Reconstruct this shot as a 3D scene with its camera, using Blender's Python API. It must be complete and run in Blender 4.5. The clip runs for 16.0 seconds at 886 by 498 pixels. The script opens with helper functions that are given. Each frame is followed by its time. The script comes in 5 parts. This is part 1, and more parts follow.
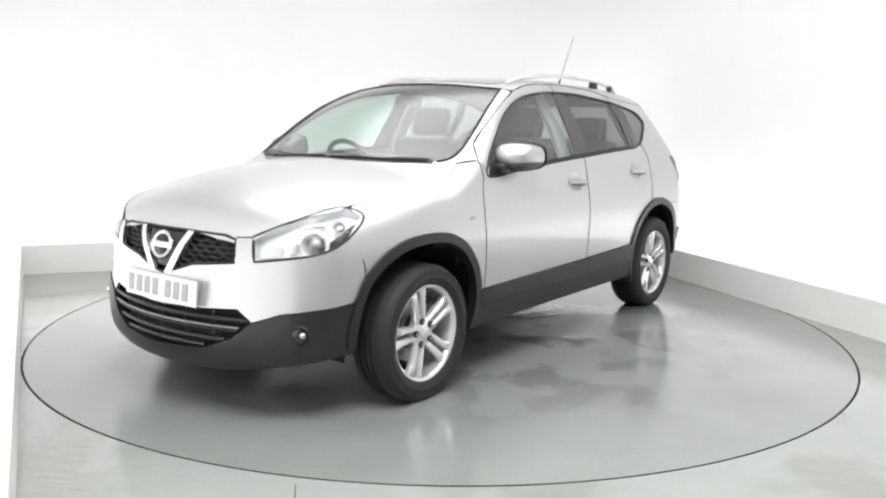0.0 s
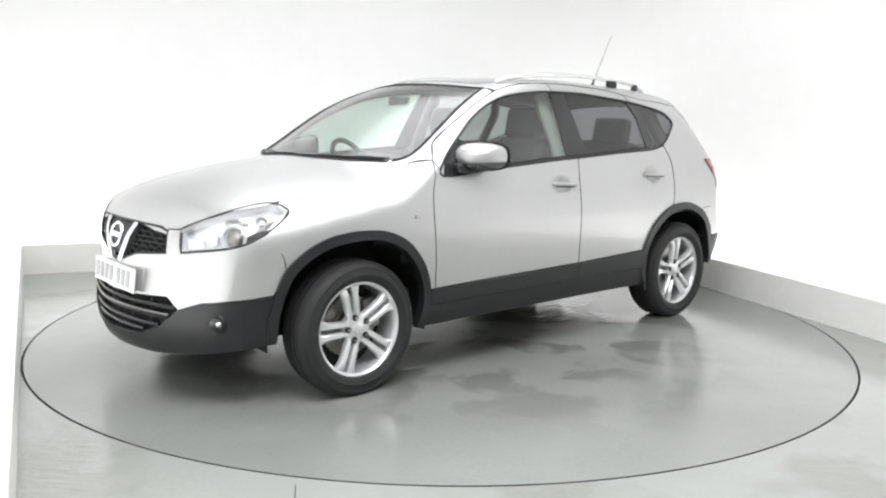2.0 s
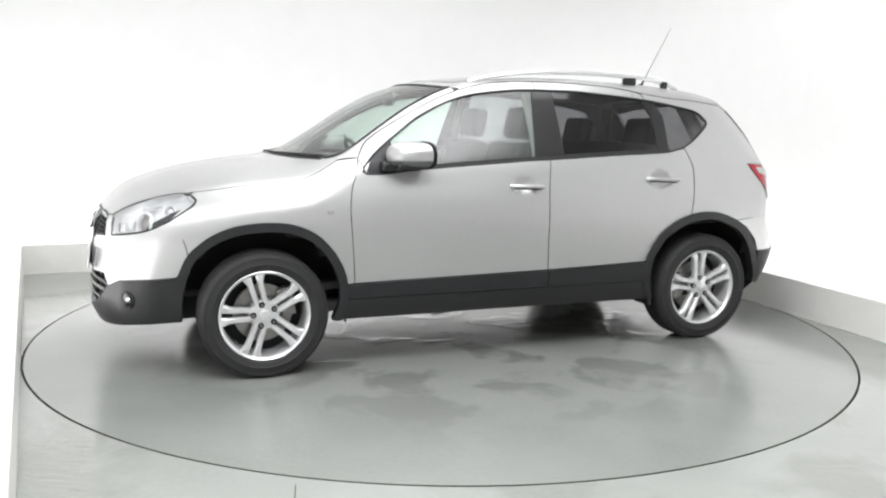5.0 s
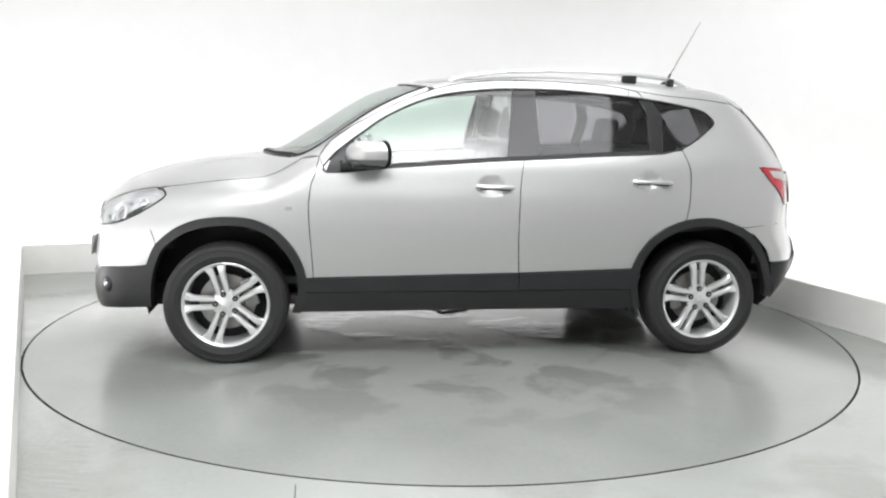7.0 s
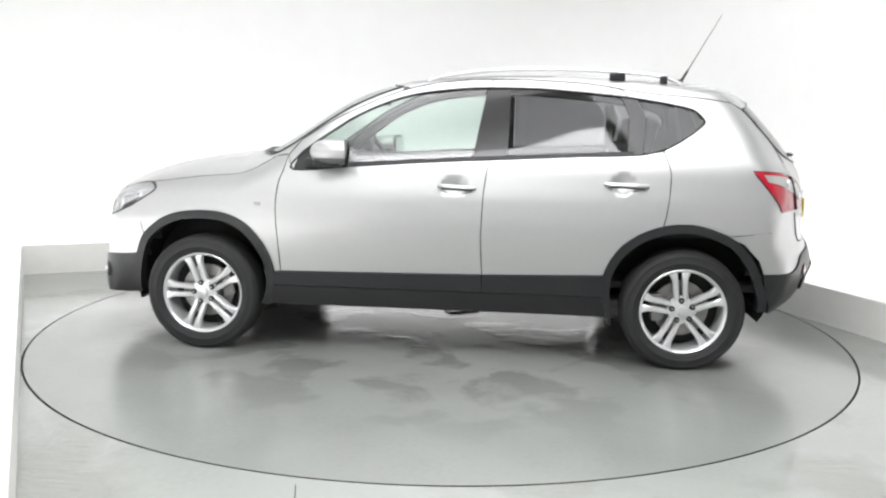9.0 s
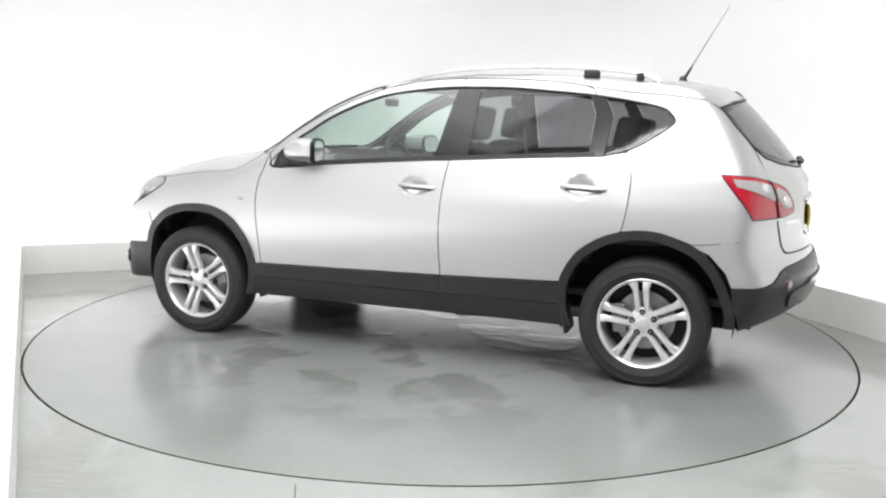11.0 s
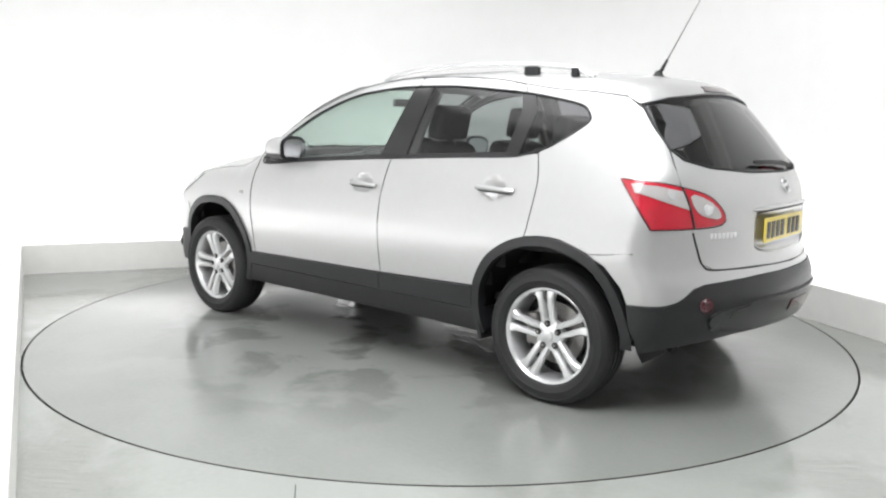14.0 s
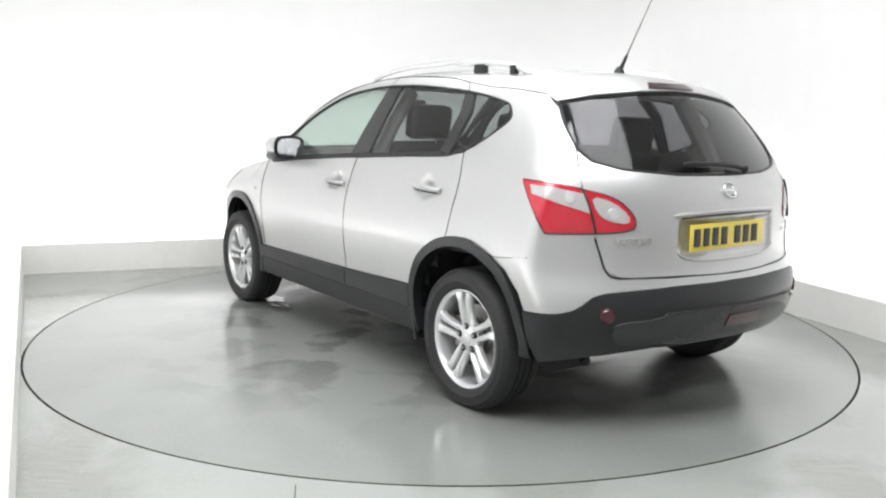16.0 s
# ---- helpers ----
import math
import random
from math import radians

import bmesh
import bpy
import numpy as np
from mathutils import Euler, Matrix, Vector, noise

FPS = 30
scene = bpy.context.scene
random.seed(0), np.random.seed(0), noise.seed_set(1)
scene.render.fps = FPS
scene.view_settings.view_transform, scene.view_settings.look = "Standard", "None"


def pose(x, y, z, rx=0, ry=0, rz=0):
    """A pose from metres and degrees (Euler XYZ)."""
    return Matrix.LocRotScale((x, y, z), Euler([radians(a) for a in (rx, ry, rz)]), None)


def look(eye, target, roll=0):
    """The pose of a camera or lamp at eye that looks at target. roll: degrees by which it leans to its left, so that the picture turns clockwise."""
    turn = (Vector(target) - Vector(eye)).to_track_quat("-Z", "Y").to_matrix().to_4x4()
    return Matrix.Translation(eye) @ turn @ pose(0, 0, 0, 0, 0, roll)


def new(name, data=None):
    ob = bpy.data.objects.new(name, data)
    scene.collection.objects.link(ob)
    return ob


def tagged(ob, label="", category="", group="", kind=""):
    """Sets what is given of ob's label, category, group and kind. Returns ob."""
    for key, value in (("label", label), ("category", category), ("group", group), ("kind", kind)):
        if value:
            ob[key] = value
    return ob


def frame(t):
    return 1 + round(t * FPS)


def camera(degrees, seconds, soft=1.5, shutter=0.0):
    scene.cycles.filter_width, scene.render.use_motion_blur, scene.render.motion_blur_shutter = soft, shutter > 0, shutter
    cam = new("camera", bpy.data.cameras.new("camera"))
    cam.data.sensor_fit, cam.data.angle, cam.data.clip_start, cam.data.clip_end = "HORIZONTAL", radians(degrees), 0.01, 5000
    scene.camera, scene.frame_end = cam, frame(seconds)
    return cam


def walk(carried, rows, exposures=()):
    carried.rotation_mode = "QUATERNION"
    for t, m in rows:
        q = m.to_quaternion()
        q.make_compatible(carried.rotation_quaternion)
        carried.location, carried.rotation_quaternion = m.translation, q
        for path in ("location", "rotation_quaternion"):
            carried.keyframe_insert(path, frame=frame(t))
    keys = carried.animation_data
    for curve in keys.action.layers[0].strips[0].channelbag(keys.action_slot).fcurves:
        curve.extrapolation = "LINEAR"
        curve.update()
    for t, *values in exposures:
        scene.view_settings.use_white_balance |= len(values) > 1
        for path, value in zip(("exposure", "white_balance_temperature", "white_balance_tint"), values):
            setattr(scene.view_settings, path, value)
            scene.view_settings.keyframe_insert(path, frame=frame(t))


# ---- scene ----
cam = camera(57.05, 16.0, soft=2.25)
EYE = (0.0, -5.2012, 1.2926)
AIM = (0.0018, -0.2617, 0.5167)
walk(cam, [(0, look(EYE, AIM, 0.9956)), (16, look(EYE, AIM, 0.9956))])

# ---- light ----
scene.view_settings.exposure = 0.48
world = bpy.data.worlds.new("world")
scene.world = world
world.use_nodes = True
world.node_tree.nodes["Background"].inputs[0].default_value = (0.9, 0.95, 1.0, 1)
world.node_tree.nodes["Background"].inputs[1].default_value = 0.05


def ceiling_lamp(x, y, sx, sy, watts, turn, lean=0, tip=0, z=3.4):
    data = bpy.data.lights.new("unseen_panel", "AREA")
    data.shape, data.size, data.size_y, data.energy, data.color = "RECTANGLE", sx, sy, watts, (0.98, 0.98, 1.0)
    ob = new("unseen_panel", data)
    ob.matrix_basis = pose(x, y, z, lean, tip, turn)
    return ob


ceiling_lamp(0.0, 0.0, 3.4, 3.0, 60, 21)
ceiling_lamp(-0.3, -3.4, 3.2, 1.4, 98, 21, 6)
# two narrow unseen panels added as fill, watts fitted to the surfaces' brightness
ceiling_lamp(1.7, -2.4, 1.0, 2.4, 20, 20)
ceiling_lamp(-1.3, -1.2, 0.8, 2.4, 5, 26)


# ---- materials ----
def material(name, color, rough=0.5, metal=0.0, coat=0.0, noise_scale=0.0, vary=0.06, rough_vary=0.0, bump=0.0, bump_scale=200.0, glow=0.0, object_space=True):
    """A principled surface with two scales of variation and fine relief."""
    m = bpy.data.materials.new(name)
    m.use_nodes = True
    n, l = m.node_tree.nodes, m.node_tree.links
    b = n["Principled BSDF"]
    b.inputs["Base Color"].default_value = (*color, 1)
    b.inputs["Roughness"].default_value = rough
    b.inputs["Metallic"].default_value = metal
    b.inputs["Coat Weight"].default_value = coat
    b.inputs["Coat Roughness"].default_value = 0.04
    if glow:
        b.inputs["Emission Color"].default_value = (*color, 1)
        b.inputs["Emission Strength"].default_value = glow
    if noise_scale:
        tc = n.new("ShaderNodeTexCoord")
        fac = None
        for k, (sc, det) in enumerate(((noise_scale, 4), (noise_scale * 9, 6))):
            t = n.new("ShaderNodeTexNoise")
            t.inputs["Scale"].default_value, t.inputs["Detail"].default_value = sc, det
            l.new(tc.outputs["Object"], t.inputs["Vector"])
            if fac is None:
                fac = t.outputs["Fac"]
            else:
                a = n.new("ShaderNodeMath")
                a.operation = "ADD"
                l.new(fac, a.inputs[0]), l.new(t.outputs["Fac"], a.inputs[1])
                fac = a.outputs[0]
        r = n.new("ShaderNodeMapRange")
        r.inputs["From Min"].default_value, r.inputs["From Max"].default_value = 0.7, 1.3
        r.inputs["To Min"].default_value, r.inputs["To Max"].default_value = 1 - vary, 1 + vary
        l.new(fac, r.inputs["Value"])
        mx = n.new("ShaderNodeVectorMath")
        mx.operation = "SCALE"
        mx.inputs[0].default_value = color
        l.new(r.outputs[0], mx.inputs["Scale"])
        l.new(mx.outputs[0], b.inputs["Base Color"])
        if rough_vary:
            r2 = n.new("ShaderNodeMapRange")
            r2.inputs["From Min"].default_value, r2.inputs["From Max"].default_value = 0.75, 1.25
            r2.inputs["To Min"].default_value, r2.inputs["To Max"].default_value = max(0.02, rough - rough_vary), rough + rough_vary
            l.new(fac, r2.inputs["Value"]), l.new(r2.outputs[0], b.inputs["Roughness"])
    if bump:
        tc = n.new("ShaderNodeTexCoord")
        t = n.new("ShaderNodeTexNoise")
        t.inputs["Scale"].default_value, t.inputs["Detail"].default_value = bump_scale, 3
        l.new(tc.outputs["Object"], t.inputs["Vector"])
        bp = n.new("ShaderNodeBump")
        bp.inputs["Strength"].default_value, bp.inputs["Distance"].default_value = bump, 0.002
        l.new(t.outputs["Fac"], bp.inputs["Height"]), l.new(bp.outputs[0], b.inputs["Normal"])
    return m


def glass(name, tint, gloss=0.06, haze=0.02):
    """Clear or tinted sheet glass."""
    m = bpy.data.materials.new(name)
    m.use_nodes = True
    n, l = m.node_tree.nodes, m.node_tree.links
    n.remove(n["Principled BSDF"])
    tr, gl, mx, fr = n.new("ShaderNodeBsdfTransparent"), n.new("ShaderNodeBsdfGlossy"), n.new("ShaderNodeMixShader"), n.new("ShaderNodeLayerWeight")
    tr.inputs["Color"].default_value = (*tint, 1)
    gl.inputs["Roughness"].default_value = haze
    pw, ad = n.new("ShaderNodeMath"), n.new("ShaderNodeMath")
    pw.operation, ad.operation, ad.use_clamp = "POWER", "MULTIPLY_ADD", True
    fr.inputs["Blend"].default_value = 0.5
    pw.inputs[1].default_value, ad.inputs[1].default_value, ad.inputs[2].default_value = 4.0, 0.9, gloss
    l.new(fr.outputs["Facing"], pw.inputs[0]), l.new(pw.outputs[0], ad.inputs[0])
    l.new(ad.outputs[0], mx.inputs[0]), l.new(tr.outputs[0], mx.inputs[1]), l.new(gl.outputs[0], mx.inputs[2])
    l.new(mx.outputs[0], n["Material Output"].inputs["Surface"])
    return m


PAINT = material("silver_paint", (0.568, 0.570, 0.568), 0.38, 0.7, 0.7, 3.0, 0.015, 0.0, 0.02, 900)
BLACK = material("black_plastic", (0.016, 0.0165, 0.018), 0.38, 0, 0, 6.0, 0.2, 0.05, 0.05, 400)
DARK = material("dark_underside", (0.010, 0.010, 0.011), 0.8, 0, 0, 6.0, 0.3)
# underbody lighter than DARK, standing in for light bounced beneath the car
UNDER = material("lifted_grey_underbody", (0.07, 0.07, 0.068), 0.7, 0, 0, 8.0, 0.3)
RUBBER = material("tyre_rubber", (0.020, 0.020, 0.021), 0.68, 0, 0, 12.0, 0.25, 0.08, 0.3, 300)
SILL = material("satin_black_sill", (0.012, 0.012, 0.013), 0.48, 0, 0, 5.0, 0.15, 0.03)
SATIN = material("satin_black_plastic", (0.030, 0.031, 0.033), 0.22, 0, 0.3, 8.0, 0.15, 0.04, 0.03, 300)
GLOSS_BLACK = material("gloss_black_trim", (0.014, 0.014, 0.015), 0.25, 0, 0.4, 20.0, 0.1)
ROOF_GLASS = material("dark_roof_glass", (0.20, 0.205, 0.207), 0.2, 0, 1.0, 20.0, 0.05)
# rubber of the seals; also drawn as shade in panel gaps and under handles
SEAL = material("rubber_seal_and_gap_shade", (0.012, 0.012, 0.013), 0.5, 0, 0, 20.0, 0.2)
ALLOY = material("silver_alloy", (0.78, 0.785, 0.79), 0.25, 0.55, 0.5, 8.0, 0.04)
STEEL = material("brake_steel", (0.33, 0.32, 0.31), 0.4, 0.9, 0, 30.0, 0.2)
SHELL = material("grey_shell_shade", (0.16, 0.16, 0.165), 0.45, 0, 0, 12.0, 0.1)
CHROME = material("chrome", (0.82, 0.82, 0.83), 0.09, 1.0, 0, 20.0, 0.02)
CLOTH = material("dark_seat_cloth", (0.035, 0.035, 0.038), 0.9, 0, 0, 14.0, 0.25, 0, 0.5, 350)
TRIM = material("cabin_plastic", (0.045, 0.046, 0.048), 0.6, 0, 0, 9.0, 0.15, 0, 0.3, 300)
LINING = material("grey_headlining", (0.42, 0.42, 0.40), 0.9, 0, 0, 9.0, 0.05)
RED = material("red_lamp_plastic", (0.48, 0.010, 0.028), 0.12, 0, 0.8, 30.0, 0.1)
FOG_RED = material("deep_red_lens", (0.065, 0.007, 0.014), 0.12, 0, 0.8, 30.0, 0.1)
DARK_RED = material("dark_red_lamp", (0.032, 0.006, 0.009), 0.15, 0, 0.8, 30.0, 0.1)
WHITE_LAMP = material("clear_lamp_plastic", (0.45, 0.43, 0.425), 0.14, 0.1, 0.8, 30.0, 0.05)
REFLECTOR = material("lamp_reflector", (0.86, 0.87, 0.88), 0.2, 0.35, 0, 30.0, 0.05)
YELLOW = material("yellow_plate", (0.84, 0.66, 0.08), 0.35, 0, 0.3, 20.0, 0.05)
WHITE_PLATE = material("white_plate", (0.80, 0.80, 0.78), 0.35, 0, 0.3, 20.0, 0.03)
INK = material("plate_black", (0.02, 0.02, 0.02), 0.4, 0, 0, 20.0, 0.1)
GLASS = glass("green_tint_glass", (0.80, 0.91, 0.855), 0.17, 0.22)
PRIVACY = glass("privacy_glass", (0.42, 0.42, 0.435), 0.075, 0.05)
LENS = glass("lamp_lens", (0.95, 0.955, 0.955), 0.04)
MIRROR = material("mirror_glass", (0.55, 0.56, 0.57), 0.02, 1.0, 0, 20.0, 0.01)
WALL = material("white_wall_paint", (0.86, 0.86, 0.85), 0.75, 0, 0, 0.6, 0.015, 0, 0.15, 60)
# unseen ceiling, darker than the walls to dim its reflection in the car
CEILING = material("dimmed_ceiling_grey", (0.58, 0.58, 0.575), 0.8, 0, 0, 0.6, 0.03)
SKIRT = material("skirting_paint", (0.83, 0.825, 0.795), 0.4, 0, 0, 1.2, 0.03, 0.1, 0.1, 60)


def floor_material(name, color, water=False):
    """Grey-green gloss floor paint with damp patches, tyre dust and scuffs."""
    m = bpy.data.materials.new(name)
    m.use_nodes = True
    n, l = m.node_tree.nodes, m.node_tree.links
    b = n["Principled BSDF"]
    tc = n.new("ShaderNodeTexCoord")

    def cloud(scale, detail, lo, hi, distortion=0.0):
        t, r = n.new("ShaderNodeTexNoise"), n.new("ShaderNodeMapRange")
        t.inputs["Scale"].default_value, t.inputs["Detail"].default_value, t.inputs["Distortion"].default_value = scale, detail, distortion
        r.inputs["From Min"].default_value, r.inputs["From Max"].default_value = lo, hi
        l.new(tc.outputs["Object"], t.inputs["Vector"]), l.new(t.outputs["Fac"], r.inputs["Value"])
        return r.outputs[0]

    def mix(kind, fac, a, c):
        x = n.new("ShaderNodeMix")
        x.data_type, x.blend_type = "RGBA", kind
        l.new(fac, x.inputs["Factor"])
        for v, k in ((a, "A"), (c, "B")):
            s = [i for i in x.inputs if i.name == k and i.type == "RGBA"][0]
            if isinstance(v, tuple):
                s.default_value = (*v, 1)
            else:
                l.new(v, s)
        return [o for o in x.outputs if o.type == "RGBA"][0]

    def math_node(op, x, y=None, value=None):
        k = n.new("ShaderNodeMath")
        k.operation, k.use_clamp = op, True
        l.new(x, k.inputs[0])
        if y is not None:
            l.new(y, k.inputs[1])
        if value is not None:
            k.inputs[1].default_value = value
        return k.outputs[0]

    # water dripped from the car lies round the middle and thins out towards the rim
    ln = n.new("ShaderNodeVectorMath")
    ln.operation = "LENGTH"
    l.new(tc.outputs["Object"], ln.inputs[0])
    mid = n.new("ShaderNodeMapRange")
    mid.interpolation_type = "SMOOTHSTEP"
    mid.inputs["From Min"].default_value, mid.inputs["From Max"].default_value = 2.3, 0.9
    l.new(ln.outputs["Value"], mid.inputs["Value"])
    damp = cloud(0.6, 6, 0.42, 0.70, 0.3)
    drops = math_node("MULTIPLY", cloud(2.1, 10, 0.50, 0.565, 0.3), mid.outputs[0]) if water else cloud(0.9, 9, 0.50, 0.57, 0.3)
    dust = cloud(3.0, 8, 0.42, 0.75)
    fine = cloud(40.0, 5, 0.3, 0.7)
    c = mix("MIX", dust, color, tuple(v * 0.93 for v in color))
    c = mix("MIX", fine, c, tuple(v * 1.03 for v in color))
    c = mix("MULTIPLY", damp, c, (0.84, 0.84, 0.83))
    c = mix("MULTIPLY", drops, c, (0.68, 0.675, 0.66) if water else (0.84, 0.835, 0.82))
    l.new(c, b.inputs["Base Color"])
    wet = math_node("ADD", math_node("MULTIPLY", damp, None, 0.6), drops)
    r = n.new("ShaderNodeMapRange")
    r.inputs["To Min"].default_value, r.inputs["To Max"].default_value = 0.26, 0.04
    l.new(wet, r.inputs["Value"]), l.new(r.outputs[0], b.inputs["Roughness"])
    b.inputs["IOR"].default_value = 1.72
    # slow waves in the paint, and brush-like ripples where water stands
    bp, t = n.new("ShaderNodeBump"), n.new("ShaderNodeTexNoise")
    t.inputs["Scale"].default_value, t.inputs["Detail"].default_value = 6.0, 4
    bp.inputs["Strength"].default_value, bp.inputs["Distance"].default_value = 0.16, 0.004
    l.new(tc.outputs["Object"], t.inputs["Vector"]), l.new(t.outputs["Fac"], bp.inputs["Height"])
    mp, t2 = n.new("ShaderNodeMapping"), n.new("ShaderNodeTexNoise")
    mp.inputs["Scale"].default_value = (6.0, 26.0, 1.0)
    mp.inputs["Rotation"].default_value = (0.0, 0.0, 0.35)
    t2.inputs["Scale"].default_value, t2.inputs["Detail"].default_value, t2.inputs["Distortion"].default_value = 1.0, 5, 0.6
    l.new(tc.outputs["Object"], mp.inputs["Vector"]), l.new(mp.outputs[0], t2.inputs["Vector"])
    wave = math_node("MULTIPLY", t2.outputs["Fac"], math_node("MULTIPLY", mid.outputs[0], drops) if water else drops)
    b2 = n.new("ShaderNodeBump")
    b2.inputs["Strength"].default_value, b2.inputs["Distance"].default_value = 0.55, 0.005
    l.new(wave, b2.inputs["Height"]), l.new(bp.outputs[0], b2.inputs["Normal"]), l.new(b2.outputs[0], b.inputs["Normal"])
    return m


FLOOR = floor_material("gloss_floor_paint", (0.345, 0.361, 0.341))
TABLE = floor_material("gloss_turntable_paint", (0.280, 0.293, 0.277), True)
PIT = material("dark_joint", (0.03, 0.032, 0.028), 0.8, 0, 0, 5.0, 0.2)


# ---- mesh helpers ----
def part(name, bm, mat, parent=None, label="", smooth=True):
    me = bpy.data.meshes.new(name)
    bm.normal_update()
    bm.to_mesh(me)
    bm.free()
    me.materials.append(mat)
    if smooth:
        me.shade_smooth()
        me.set_sharp_from_angle(angle=radians(38))
    ob = new(name, me)
    if parent:
        ob.parent = parent
    return tagged(ob, label)


def box(bm, size, m=Matrix(), bevel=0.0, segments=2):
    made = bmesh.ops.create_cube(bm, size=1, matrix=m @ Matrix.Diagonal((*size, 1)))["verts"]
    if bevel:
        edges = list({e for v in made for e in v.link_edges})
        bmesh.ops.bevel(bm, geom=edges, offset=bevel, segments=segments, affect="EDGES", profile=0.6)
    return bm


def tube(bm, points, radius, sides=8, closed=False, squash=1.0):
    """A rod of round section along points."""
    pts = [Vector(p) for p in points]
    rings, n = [], len(pts)
    up = Vector((0, 0, 1))
    for i, p in enumerate(pts):
        a = pts[(i + 1) % n] if closed or i < n - 1 else p
        c = pts[i - 1] if closed or i else p
        d = (a - c).normalized()
        s = d.cross(up)
        s = s.normalized() if s.length > 1e-4 else Vector((1, 0, 0))
        u = s.cross(d)
        r = radius[i] if isinstance(radius, (list, tuple)) else radius
        rings.append([bm.verts.new(p + s * math.cos(k * math.tau / sides) * r + u * math.sin(k * math.tau / sides) * r * squash) for k in range(sides)])
    for i in range(n if closed else n - 1):
        a, c = rings[i], rings[(i + 1) % n]
        for k in range(sides):
            bm.faces.new((a[k], a[(k + 1) % sides], c[(k + 1) % sides], c[k]))
    if not closed:
        bm.faces.new(rings[0][::-1]), bm.faces.new(rings[-1])
    bmesh.ops.recalc_face_normals(bm, faces=bm.faces)
    return bm


def lathe(bm, profile, steps=48):
    """Turn (radius, along) pairs about the y axis."""
    rings = []
    for k in range(steps):
        a = k * math.tau / steps
        rings.append([bm.verts.new((r * math.cos(a), y, r * math.sin(a))) for r, y in profile])
    for k in range(steps):
        a, c = rings[k], rings[(k + 1) % steps]
        for i in range(len(profile) - 1):
            bm.faces.new((a[i], a[i + 1], c[i + 1], c[i]))
    bmesh.ops.remove_doubles(bm, verts=bm.verts, dist=1e-5)
    bmesh.ops.recalc_face_normals(bm, faces=bm.faces)
    return bm


def prism(bm, outline, z0, z1):
    """A plate between two heights over a flat outline."""
    lo, hi = [bm.verts.new((x, y, z0)) for x, y in outline], [bm.verts.new((x, y, z1)) for x, y in outline]
    n = len(outline)
    bm.faces.new(hi), bm.faces.new(lo[::-1])
    for i in range(n):
        bm.faces.new((lo[i], lo[(i + 1) % n], hi[(i + 1) % n], hi[i]))
    bmesh.ops.recalc_face_normals(bm, faces=bm.faces)
    return bm


# ---- the studio ----
ROOM_H = 3.6
CORNER_L = Vector((-3.41, 1.29))
back_dir = Vector((math.cos(radians(21.6)), math.sin(radians(21.6))))
right_dir = Vector((math.cos(radians(-70.3)), math.sin(radians(-70.3))))
left_dir = Vector((math.cos(radians(-63.25)), math.sin(radians(-63.25))))
right_point = Vector((2.585, 0.015))
# where back and right wall meet
det = back_dir.x * right_dir.y - back_dir.y * right_dir.x
q = right_point - CORNER_L
CORNER_B = CORNER_L + back_dir * ((q.x * right_dir.y - q.y * right_dir.x) / det)
CORNER_R = CORNER_B + right_dir * 10.6
STEP_A = CORNER_L + left_dir * 5.4
STEP_B = STEP_A + Vector((-0.35, -2.2))
CORNER_D = STEP_B + Vector((-0.15, -1.2))
RING = [CORNER_L, CORNER_B, CORNER_R, CORNER_D, STEP_B, STEP_A]
R_TABLE, GAP = 2.4415, 0.011


TROUGH = 0.42


def outward(a, b):
    """The wall line's direction from a to b and its normal, away from the room."""
    d = (b - a).normalized()
    n = Vector((-d.y, d.x))
    return d, (-n if (Vector((0.3, -1.5)) - (a + b) / 2).dot(n) > 0 else n)


def grown(by):
    """The room's outline moved outwards."""
    lines = [(RING[i] + outward(RING[i], RING[(i + 1) % 6])[1] * by, outward(RING[i], RING[(i + 1) % 6])[0]) for i in range(6)]
    out = []
    for i in range(6):
        (p, d), (r, e) = lines[i - 1], lines[i]
        k = ((r.x - p.x) * e.y - (r.y - p.y) * e.x) / (d.x * e.y - d.y * e.x)
        out.append(p + d * k)
    return out


FAR, FARTHEST, KERB_BACK, KERB_FACE = grown(TROUGH), grown(TROUGH + 0.2), grown(0.03), grown(-0.012)

# the walls stand behind a low upstand; strip lamps in the trough between wash them from below
for i, nm in enumerate(("wall_north", "wall_east", "wall_south", "wall_west", "wall_return", "wall_left")):
    j = (i + 1) % 6
    bm = bmesh.new()
    prism(bm, [tuple(p) for p in (FAR[i], FAR[j], FARTHEST[j], FARTHEST[i])], -0.2, ROOM_H + 0.2)
    tagged(part(nm, bm, WALL, None, "", False), "bright matt white studio wall washed by light from below", "wall", "", "structure")
    bm = bmesh.new()
    prism(bm, [tuple(p) for p in (KERB_FACE[i], KERB_FACE[j], KERB_BACK[j], KERB_BACK[i])], 0.001, 0.243)
    bmesh.ops.bevel(bm, geom=[x for x in bm.edges if min(v.co.z for v in x.verts) > 0.2], offset=0.004, segments=2, affect="EDGES")
    tagged(part("baseboard", bm, SKIRT, None, "", False), "low pale grey painted upstand in front of the white wall", "upstand", "", "structure")


for i in (0, 1, 5):
    j = (i + 1) % 6
    bm = bmesh.new()
    prism(bm, [tuple(p) for p in (KERB_BACK[i], KERB_BACK[j], FAR[j], FAR[i])], 0.002, 0.02)
    tagged(part("trough_floor", bm, WALL, None, "", False), "white painted trough behind the upstand", "trough", "", "structure")

